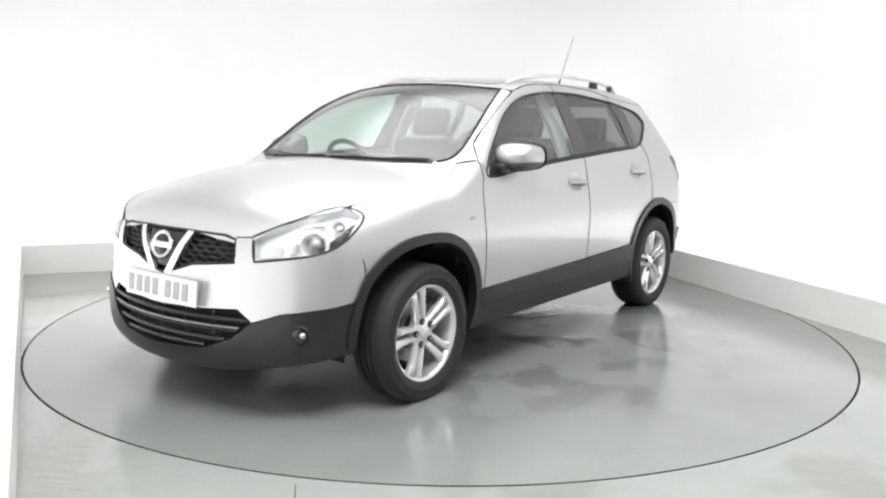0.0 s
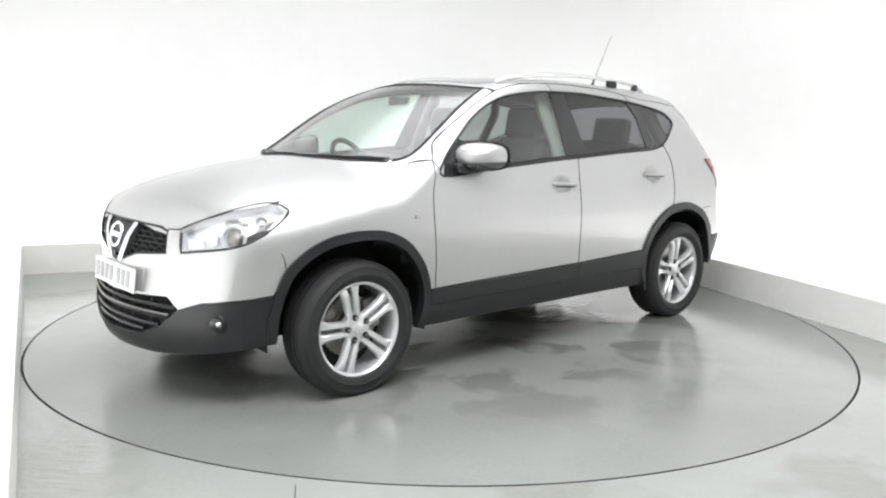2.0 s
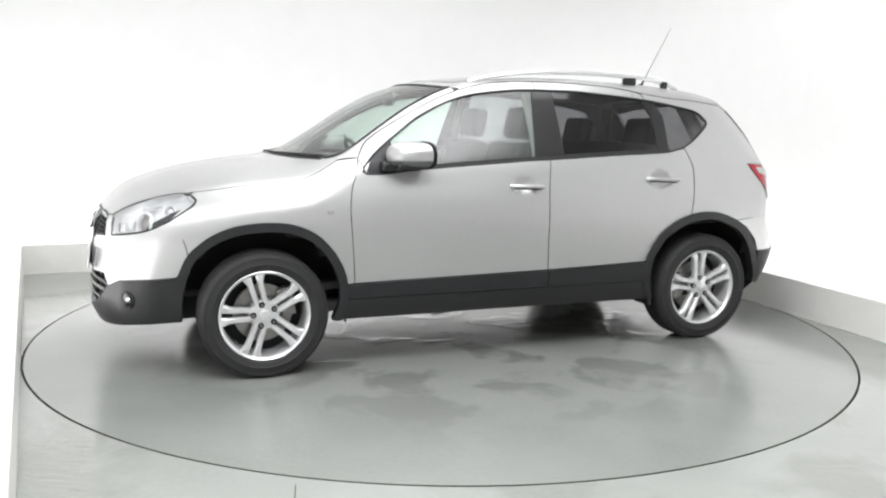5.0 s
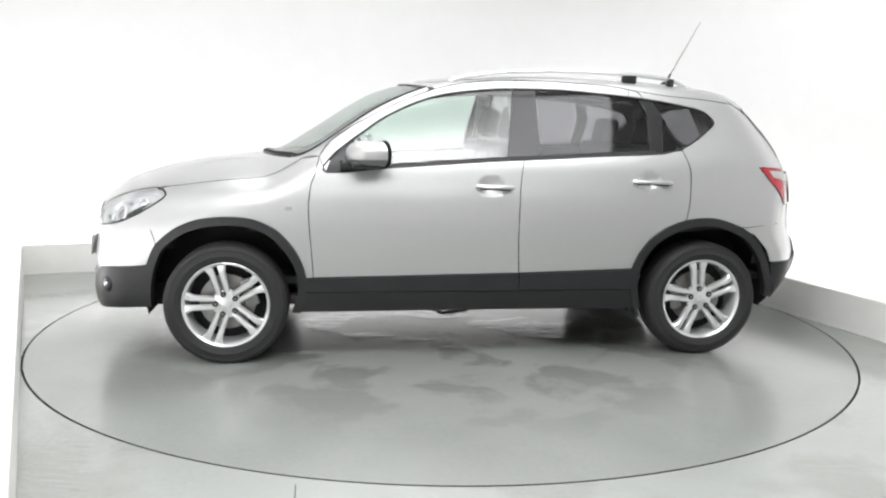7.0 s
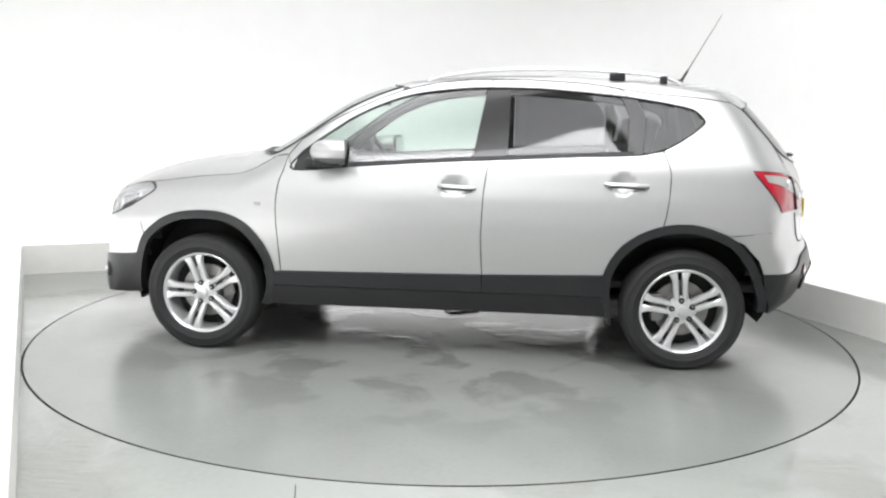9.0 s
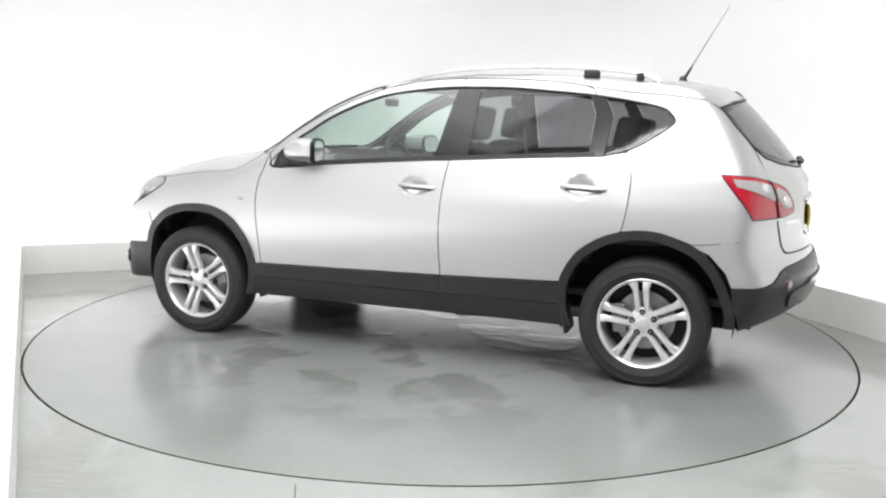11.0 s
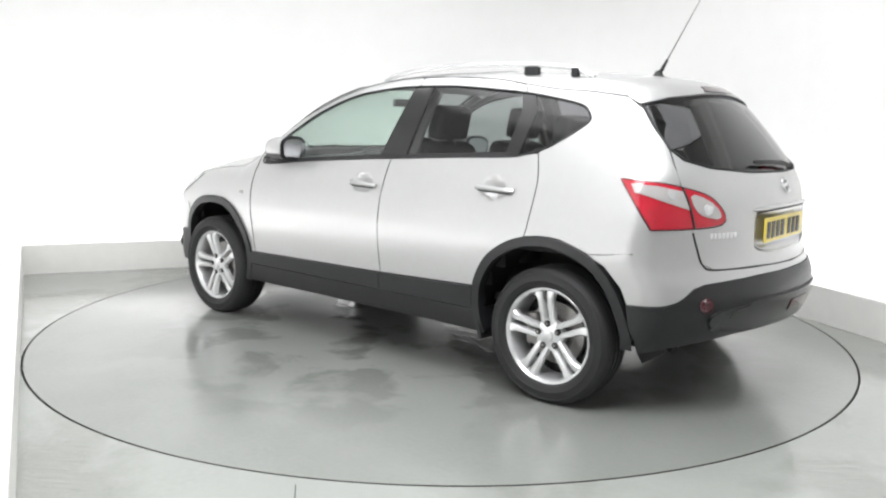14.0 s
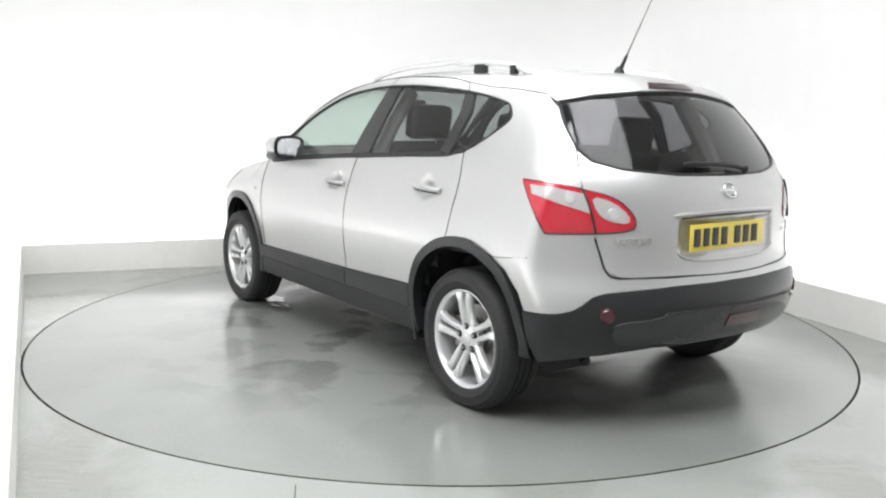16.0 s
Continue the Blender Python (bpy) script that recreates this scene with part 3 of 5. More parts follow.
for pts in ([(1.165, 0.10), (1.06, 0.42), (0.985, 0.60)], [(1.10, -0.42), (1.155, -0.2), (1.165, 0.05)]):
    p = line3("top", pts, 0.008)
    wiper = part("wiper", tube(bmesh.new(), p, 0.0048, 6), SEAL, car, "black wiper arm and blade")
    q2 = line3("top", [(x - 0.014, y) for x, y in pts], 0.005)
    part("blade", tube(bmesh.new(), q2, 0.0035, 5), SEAL, wiper)
p = line3("top", [(1.13, -0.35), (1.05, -0.52), (0.975, -0.63)], 0.012)
part("wiper", tube(bmesh.new(), p, 0.008, 6), SEAL, car, "black wiper arm and blade")

HANDLES = ((-0.105, 0.948, 0.20), (-0.99, 0.978, 0.225))


def handle_cup(p):
    """Depth of the finger cups behind the door handles."""
    d = np.zeros(len(p))
    for x0, z0, _ in HANDLES:
        a = np.clip(1 - ((p[:, 0] - x0 - 0.015) / 0.078) ** 2 - ((p[:, 2] - z0 - 0.004) / 0.054) ** 2, 0, 1)
        d = d + 0.024 * a ** 1.3
    return d


# wings, doors, quarters
fender = [(1.64, 0.885), (1.66, 0.905)] + [(p[0], p[2]) for p in hood_side3[1:]] + DOOR_F + [(0.898, 0.459)] + ARCH_F[:1:-1] + [(p[0], p[2]) for p in nose_seam3[::-1]] + [(1.69, 0.85)]
both("front_wing", "side", fender, PAINT, car, gap=0.0012)
low = [p for p in WIN_LOW if p[0] > -0.27]
both("front_door", "side", DOOR_F[::-1] + [(0.80, 1.022)] + low[1:] + DOOR_B, PAINT, car, sink=handle_cup, step=0.02)
low = [p for p in WIN_LOW if -1.15 < p[0] < -0.25]
both("rear_door", "side", DOOR_B[::-1] + low[1:] + DOOR_R + [(-1.156, 0.760)] + ARCH_R[3::-1], PAINT, car, sink=handle_cup, step=0.02)
both("rear_quarter", "side", DOOR_R[::-1] + WIN_BACK[:] + WIN_TOP[1:4] + [(-0.92, 1.489)] + SEAM[-3:] + [(p[0], p[2]) for p in gate_edge3] + [(-1.753, 1.03), (-1.665, 1.035), (-1.74, 0.945)] + [(p[0], p[2]) for p in rear_seam3] + ARCH_R[7:4:-1], PAINT, car)
frame_low = [p for p in WIN_TOP[3:]]
both("roof_side", "side", frame_low + [(0.826, 1.098)] + SEAM[1:11], PAINT, car, step=0.025, gap=0.001)

# glass and black pillars in the side
B1, B2 = [(-0.244, 1.478), (-0.212, 1.295), (-0.178, 1.088)], [(-0.372, 1.478), (-0.366, 1.103)]
C1, C2 = [(-0.968, 1.440), (-1.008, 1.341), (-0.995, 1.130)], [(-1.048, 1.430), (-1.095, 1.341), (-1.072, 1.138)]
front_glass = B1 + [p for p in WIN_LOW[::-1] if p[0] > -0.13] + [p for p in WIN_TOP[::-1] if p[0] > -0.15][1:]
rear_glass = B2 + [p for p in WIN_LOW if -1.0 < p[0] < -0.4] + C1[::-1] + [p for p in WIN_TOP if -0.95 < p[0] < -0.4]
quarter_glass = C2 + [p for p in WIN_LOW if p[0] < -1.06] + WIN_BACK[1:] + [p for p in WIN_TOP[1:] if p[0] < -1.02]
both("front_door_glass", "side", front_glass, GLASS, car, "pale green tinted side window", off=-0.006, thick=0.0, gap=0.003)
both("rear_door_glass", "side", rear_glass, PRIVACY, car, "dark privacy glass side window", off=-0.006, thick=0.0, gap=0.003)
both("quarter_glass", "side", quarter_glass, PRIVACY, car, "dark privacy glass quarter window", off=-0.006, thick=0.0, gap=0.003)
both("door_pillar", "side", B1 + [(-0.272, 1.094)] + B2[::-1] + [(-0.272, 1.482)], GLOSS_BLACK, car, "satin black pillar between the doors", off=-0.003, gap=0.0)
both("pillar_strip", "side", C1 + C2[::-1], GLOSS_BLACK, car, off=-0.003, gap=0.0)
both("mirror_sail", "side", [(0.795, 1.019), (0.768, 1.093), (0.671, 1.173), (0.640, 1.196), (0.652, 1.030)], BLACK, car, "black triangle at the foot of the door mirror", off=-0.002, gap=0.0, step=0.03)
waist = [p for p in WIN_LOW if -1.1 < p[0] < 0.7]
both("waist_seal", "side", waist + [(x, z + 0.020) for x, z in reversed(waist)], SEAL, car, "black rubber seal along the window sill", off=0.0, thick=0.01, gap=0.0, step=0.03)
outline = spline(WIN_LOW[:-1] + WIN_BACK + WIN_TOP[1:-1], 4, True)
for s in (1, -1):
    p = (lay("side", outline) - normals(lay("side", outline)) * 0.002) * np.array([1, s, 1])
    part("window_seal", tube(bmesh.new(), p, 0.0065, 6, True), SEAL, car)

# cladding
hub_f, hub_r = np.array((1.315, 0.318)), np.array((-1.315, 0.318))


def ring(outer, hub, width):
    o = spline(outer, 4)
    i = hub + (o - hub) * (1 - width / np.linalg.norm(o - hub, axis=1, keepdims=True))
    return [tuple(p) for p in o] + [tuple(p) for p in i[::-1]]


both("wheel_arch_trim", "side", ring([(1.752, 0.31), (1.748, 0.40), (1.735, 0.47)] + ARCH_F + [(0.90, 0.36), (0.93, 0.27)], hub_f, 0.045), BLACK, car, "matt black wheel arch cladding", off=0.014, thick=0.05, gap=0.0, step=0.03)
both("wheel_arch_trim", "side", ring([(-0.91, 0.27), (-0.885, 0.38)] + ARCH_R + [(-1.735, 0.40), (-1.735, 0.335)], hub_r, 0.045), BLACK, car, "matt black wheel arch cladding", off=0.014, thick=0.05, gap=0.0, step=0.03)
both("door_cladding", "side", [(0.897, 0.461), (0.90, 0.385), (-0.248, 0.385), (-0.248, 0.480), (0.33, 0.472)], BLACK, car, "black plastic door cladding", off=0.016, thick=0.03, gap=0.002)
both("door_cladding", "side", [(-0.248, 0.480), (-0.248, 0.385), (-0.885, 0.385), (-0.887, 0.499), (-0.6, 0.490)], BLACK, car, "black plastic door cladding", off=0.016, thick=0.03, gap=0.002)
both("sill_trim", "side", [(0.905, 0.383), (0.94, 0.278), (0.33, 0.279), (-0.60, 0.278), (-0.917, 0.274), (-0.89, 0.383)], SILL, car, "satin black sill trim", off=0.011, thick=0.05, gap=0.0)

# front end
paint_low = [(1.722, 0.757, 0.520), (1.80, 0.735, 0.512), (1.875, 0.688, 0.507), (1.975, 0.592, 0.490), (2.043, 0.476, 0.446), (2.066, 0.412, 0.497), (2.119, 0.22, 0.485), (2.14, 0.0, 0.478)]
intake = [(2.046, 0.46, 0.44), (2.084, 0.393, 0.372), (2.127, 0.25, 0.315), (2.14, 0.0, 0.295)]
lamp = [(1.991, 0.443, 0.804), (1.914, 0.531, 0.853), (1.789, 0.615, 0.905), (1.680, 0.655, 0.925), (1.640, 0.715, 0.903), (1.632, 0.745, 0.878), (1.714, 0.746, 0.813), (1.798, 0.728, 0.760), (1.867, 0.683, 0.735), (1.958, 0.578, 0.715), (2.017, 0.467, 0.698)]
grille = [(2.07, 0.0, 0.806), (2.062, 0.14, 0.806), (2.033, 0.312, 0.800), (2.030, 0.372, 0.785), (2.051, 0.382, 0.690), (2.102, 0.20, 0.668), (2.118, 0.085, 0.630), (2.118, 0.0, 0.612)]
half = [(2.118, 0.0, 0.612), (2.118, 0.085, 0.630), (2.102, 0.20, 0.668), (2.051, 0.382, 0.690), (2.030, 0.376, 0.785), (2.02, 0.40, 0.80), (1.991, 0.443, 0.792), (2.017, 0.467, 0.698), (1.958, 0.578, 0.715), (1.867, 0.683, 0.735), (1.798, 0.728, 0.760)] + [tuple(p) for p in nose_seam3] + paint_low
panel("front_bumper", "nose", sym("nose", half), PAINT, car, "silver painted upper front bumper")
half = paint_low[:5] + intake[1:] + [(2.12, 0.0, 0.215), (2.06, 0.30, 0.225), (1.95, 0.50, 0.255), (1.85, 0.62, 0.28), (1.70, 0.74, 0.295)]
u = [flat("nose", p) for p in half[:8]]
w = [flat("nose", p) for p in half[8:]]
panel("lower_bumper", "nose", u + [(-a, b) for a, b in reversed(u[:-1])] + [(-a, b) for a, b in reversed(w)][:-1] + w, BLACK, car, "black plastic lower front bumper", off=0.006, thick=0.06, gap=0.001)


panel("intake_back", "nose", sym("nose", paint_low[4:][::-1] + intake), DARK, car, off=-0.05, thick=0.0, gap=-0.01)
for z, w0 in ((0.448, 0.47), (0.405, 0.43), (0.36, 0.37), (0.325, 0.27)):
    a = np.linspace(-w0, w0, 25)
    p = lay("nose", [(1.2 * math.atan2(y, 1.22 - 0.45 * y * y), z) for y in a]) - np.array([0.012, 0, 0])
    part("intake_slat", tube(bmesh.new(), p, 0.0095, 6), BLACK, car)
for y in (-0.3, -0.15, 0.0, 0.15, 0.3):
    p = lay("nose", [(1.2 * math.atan2(y, 1.22 - 0.45 * y * y), z) for z in (0.33 + abs(y) * 0.1, 0.40, 0.475)]) - np.array([0.03, 0, 0])
    part("intake_post", tube(bmesh.new(), p, 0.006, 5), BLACK, car)
p = lay("nose", [(1.2 * math.atan2(y, 1.22 - 0.45 * y * y), 0.418) for y in np.linspace(-0.44, 0.44, 25)]) + np.array([0.0, 0, 0])
part("intake_strip", tube(bmesh.new(), p, 0.005, 6), STEEL, car, "thin satin silver strip")

# upper grille: sunk back, honeycomb, chrome vee and round emblem
panel("grille_back", "nose", sym("nose", grille), DARK, car, off=-0.035, thick=0.0, gap=-0.004)
gp = np.array(sym("nose", grille))
for r in range(9):
    for c in range(-12, 13):
        y, z = c * 0.062 + (0.031 if r % 2 else 0), 0.622 + r * 0.0225
        ct = np.array([(1.2 * math.atan2(y, 1.21 - 0.45 * y * y), z)])
        if abs(y) < 0.075 or not inside(shrink(gp, 0.008), ct)[0]:
            continue
        hexa = [(1.2 * math.atan2(y + 0.029 * math.cos(k * math.pi / 3), 1.21 - 0.45 * y * y), z + 0.0135 * math.sin(k * math.pi / 3)) for k in range(6)]
        p = lay("nose", hexa) - np.array([0.02, 0, 0])
        part("grille_cell", tube(bmesh.new(), p, 0.0042, 4, True), BLACK, car)
p = lay("nose", np.vstack([resample(gp, 0.03)])) + np.array([-0.004, 0, 0])
part("grille_rim", tube(bmesh.new(), p, 0.007, 6, True), SEAL, car)
for s in (1, -1):
    vee = [(s * 0.194, 0.800), (s * 0.156, 0.803), (s * 0.032, 0.618), (s * 0.072, 0.614)]
    panel("grille_vee", "nose", [(1.2 * math.atan2(y, 1.2), z) for y, z in vee], CHROME, car, "chrome grille vee bar", off=0.010, thick=0.03, gap=0.0, step=0.02)
panel("grille_centre", "nose", [(1.2 * math.atan2(y, 1.2), z) for y, z in ((-0.15, 0.80), (0.15, 0.80), (0.045, 0.64), (-0.045, 0.64))], BLACK, car, off=-0.012, thick=0.02, gap=0.002, step=0.03)
emblem = part("emblem", tube(bmesh.new(), [(2.122 - 0.25 * (0.055 * math.sin(a)), 0.015 + 0.062 * math.cos(a), 0.737 + 0.053 * math.sin(a)) for a in np.linspace(0, math.tau, 32, False)], 0.0085, 8, True), CHROME, car, "round chrome emblem with a crossbar")
part("crossbar", box(bmesh.new(), (0.014, 0.15, 0.026), pose(2.122, 0.015, 0.737, 0, -12, 0), 0.004), CHROME, emblem)


def plate(x, y0, z, tilt, mat, face, label):
    """A number plate with plain bars for the characters."""
    m = pose(x, y0, z, 0, tilt, 0)
    base = part("number_plate", box(bmesh.new(), (0.008, 0.512, 0.112), m, 0.003), mat, car, label)
    y = -0.215
    for k in range(7):
        if k == 4:
            y += 0.032
        bm = box(bmesh.new(), (0.004, 0.042, 0.076), m @ pose(face * 0.005, y * face, 0), 0.001)
        part("character_bar", bm, INK if mat is YELLOW else PALE_INK, base)
        y += 0.0605
    return base


PALE_INK = material("pale_plate_print", (0.36, 0.36, 0.37), 0.4, 0, 0, 20.0, 0.1)
plate(2.142, 0.02, 0.548, -6, WHITE_PLATE, 1, "white front number plate with pale characters")
both("plate_shelf", "nose", [(0.0, 0.605), (0.27, 0.600), (0.28, 0.50), (0.0, 0.49)], PAINT, car, off=0.006, thick=0.012, gap=0.0)

# headlamps
for s in (False, True):
    sg = -1 if s else 1
    lo = [flat("nose", p) for p in lamp]
    smooth_lamp = [tuple(p) for p in rounded(lo, 2, (0, 10))]
    head = panel("headlamp", "nose", smooth_lamp, REFLECTOR, car, "clear headlamp with chrome reflector and black surround", off=-0.042, thick=-0.039, gap=0.006, step=0.03, mirror=s)
    p = lay("nose", resample(smooth_lamp, 0.025)) * np.array([1, sg, 1])
    part("surround", tube(bmesh.new(), p - normals(p) * 0.005, 0.0075, 6, True), SEAL, head)
    panel("lens", "nose", smooth_lamp, LENS, head, "clear plastic lens", off=0.002, thick=0.0, gap=0.003, step=0.04, mirror=s)
    for name, at, size, mat in (("projector", (1.842, 0.655, 0.783), 1.12, REFLECTOR), ("indicator_bowl", (1.735, 0.70, 0.850), 0.6, REFLECTOR)):
        at = lay("nose", [flat("nose", at)])
        nn = Vector(normals(at)[0] * np.array([1, sg, 1]))
        c = Vector(at[0] * np.array([1, sg, 1])) - nn * 0.030
        aim = (nn + Vector((0.5, 0.1 * sg, 0))).normalized().to_track_quat("Y", "Z").to_matrix().to_4x4()
        bm = bmesh.new()
        lathe(bm, [(0.046 * size, 0.008), (0.052 * size, 0.010), (0.058 * size, 0.002), (0.050 * size, -0.008), (0.036 * size, -0.010), (0.040 * size, 0.002)], 28)
        bm.transform(Matrix.Translation(c) @ aim)
        bowl = part(name, bm, mat, head)
        bm = bmesh.new()
        lathe(bm, [(0.0, 0.014), (0.018 * size, 0.011), (0.030 * size, 0.002), (0.036 * size, -0.010)], 24)
        bm.transform(Matrix.Translation(c) @ aim)
        part("bulb_lens", bm, STEEL if name == "projector" else CHROME, bowl)
    for lo3, hi3 in (((1.995, 0.478, 0.715), (1.955, 0.560, 0.775)), ((1.930, 0.590, 0.735), (1.905, 0.610, 0.80)), ((1.86, 0.60, 0.845), (1.77, 0.655, 0.875))):
        (u0, z0), (u1, z1) = flat("nose", lo3), flat("nose", hi3)
        panel("reflector_block", "nose", [(u0, z0), (u1, z0 + 0.012), (u1, z1), (u0, z1 - 0.012)], CHROME, head, "", off=-0.022, thick=0.018, gap=0.0, step=0.03, mirror=s)
    wedge = [(1.64, 0.74, 0.872), (1.714, 0.745, 0.818), (1.798, 0.727, 0.768), (1.85, 0.69, 0.748), (1.80, 0.70, 0.79), (1.70, 0.72, 0.85)]
    panel("bezel", "nose", [flat("nose", q3) for q3 in wedge], BLACK, head, "", off=-0.012, thick=0.01, gap=0.0, step=0.03, mirror=s)
    # fog lamp
    fog_at = Vector(lay("nose", [flat("nose", (1.932, 0.655, 0.404))])[0] * np.array([1, sg, 1])) + Vector((0.008, 0.005 * sg, 0))
    bm = bmesh.new()
    lathe(bm, [(0.0, 0.002), (0.028, 0.0), (0.036, -0.006), (0.041, 0.001), (0.045, -0.004), (0.045, -0.04)], 26)
    bm.transform(Matrix.Translation(fog_at) @ Vector((1, 0.62 * sg, 0)).to_track_quat("Y", "Z").to_matrix().to_4x4())
    fog = part("fog_lamp", bm, BLACK, car, "round fog lamp in a black bumper recess")
    bm = bmesh.new()
    lathe(bm, [(0.0, 0.006), (0.02, 0.005), (0.032, 0.0), (0.034, -0.006)], 22)
    bm.transform(Matrix.Translation(fog_at) @ Vector((1, 0.62 * sg, 0)).to_track_quat("Y", "Z").to_matrix().to_4x4())
    part("lamp_glass", bm, GLOSS_BLACK, fog)
    # small chrome dome added as the glint in the dark lamp glass
    bm = bmesh.new()
    lathe(bm, [(0.0, 0.016), (0.008, 0.014), (0.013, 0.008), (0.014, -0.004)], 14)
    bm.transform(Matrix.Translation(fog_at + Vector((-0.008, 0.012 * sg, 0.004))) @ Vector((1, 0.62 * sg, 0)).to_track_quat("Y", "Z").to_matrix().to_4x4())
    part("glint_dome", bm, CHROME, fog)

# rear end
black_edge = [(-1.675, 0.80, 0.530), (-1.82, 0.750, 0.538), (-1.868, 0.715, 0.552), (-1.888, 0.680, 0.578), (-1.902, 0.650, 0.604), (-1.925, 0.600, 0.620), (-1.96, 0.53, 0.626), (-2.058, 0.301, 0.641), (-2.12, 0.0, 0.645)]
half = [(-2.09, 0.0, 0.672), (-2.051, 0.295, 0.676), (-1.95, 0.536, 0.676), (-1.915, 0.585, 0.705), (-1.880, 0.624, 0.84), (-1.878, 0.624, 0.860), (-1.80, 0.72, 0.872)] + [tuple(p) for p in rear_seam3] + [(-1.585, 0.832, 0.685), (-1.655, 0.815, 0.600)] + black_edge
panel("rear_bumper", "rear", sym("rear", half), PAINT, car, "silver painted upper rear bumper")
half = black_edge + [(-2.09, 0.0, 0.395), (-2.0, 0.40, 0.382), (-1.90, 0.60, 0.352), (-1.735, 0.77, 0.318), (-1.69, 0.79, 0.42)]
u, w = [flat("rear", p) for p in black_edge], [flat("rear", p) for p in half[len(black_edge):]]
panel("lower_rear_bumper", "rear", u + [(-a, b) for a, b in reversed(u[:-1])] + [(-a, b) for a, b in reversed(w)][:-1] + w, BLACK, car, "black plastic lower rear bumper", off=0.008, thick=0.06, gap=0.001)
lower = [(-0.60, 0.405), (0.60, 0.405), (0.64, 0.47), (0.60, 0.505), (0.43, 0.515), (0.40, 0.545), (-0.40, 0.545), (-0.43, 0.515), (-0.60, 0.505), (-0.64, 0.47)]
skid = panel("bumper_insert", "rear", rounded(lower, 1), SATIN, car, "raised satin black lower bumper insert", off=0.020, thick=0.014, gap=0.0, step=0.03)
edge = lay("rear", resample(rounded(lower, 1), 0.03))
part("insert_groove", tube(bmesh.new(), edge + normals(edge) * 0.009, 0.005, 5, True), SEAL, skid)
gate = [(-2.0, 0.0, 1.083), (-1.988, 0.255, 1.086), (-1.885, 0.484, 1.108), (-1.806, 0.584, 1.140), (-1.751, 0.612, 1.184), *[tuple(p) for p in gate_edge3[2:]], (-1.879, 0.624, 0.84), (-1.913, 0.585, 0.703), (-1.946, 0.536, 0.678), (-2.051, 0.295, 0.678), (-2.09, 0.0, 0.674)]


def plate_well(p):
    """Depth of the recess for the number plate."""
    a = np.clip((0.335 - np.abs(p[:, 1])) / 0.03, 0, 1) * np.clip((p[:, 2] - 0.742) / 0.03, 0, 1) * np.clip((0.905 - p[:, 2]) / 0.012, 0, 1)
    return 0.018 * a * a * (3 - 2 * a)


panel("tailgate", "rear", sym("rear", gate), PAINT, car, sink=plate_well, step=0.018)
rear_win = [(-1.71, 0.0, 1.437), (-1.70, 0.2, 1.430), (-1.652, 0.426, 1.408), (-1.577, 0.555, 1.383), (-1.66, 0.594, 1.28), (-1.738, 0.605, 1.195), (-1.806, 0.582, 1.143), (-1.885, 0.484, 1.111), (-1.988, 0.255, 1.089), (-2.0, 0.0, 1.086)]
rw = sym("rear", rear_win)
panel("rear_window", "rear", rw, PRIVACY, car, "dark privacy glass rear window", off=-0.004, thick=0.0, gap=0.003)
p = lay("rear", resample(rw, 0.03))
part("window_seal", tube(bmesh.new(), p, 0.0055, 6, True), SEAL, car)
sp = [(-1.60, 0.0, 1.50), (-1.56, 0.3, 1.475), (-1.47, 0.54, 1.455), (-1.53, 0.575, 1.41), (-1.585, 0.575, 1.382), (-1.652, 0.426, 1.414), (-1.70, 0.2, 1.437), (-1.71, 0.0, 1.443)]
panel("spoiler", "rear", sym("rear", sp), PAINT, car, "silver roof spoiler above the rear window", off=0.004, thick=0.03, gap=0.0, step=0.03)
panel("brake_lamp", "rear", [(-0.23, 1.447), (0.23, 1.447), (0.20, 1.472), (-0.20, 1.472)], DARK_RED, car, "dark red high brake lamp", off=0.010, thick=0.012, gap=0.0, step=0.02)
p = line3("rear", [(-0.12, 1.095), (0.0, 1.115), (0.28, 1.122)], 0.02, 5)
rw_wiper = part("rear_wiper", tube(bmesh.new(), p, [0.020] + [0.011] * (len(p) - 2) + [0.006], 8), SEAL, car, "black rear wiper arm on the window")

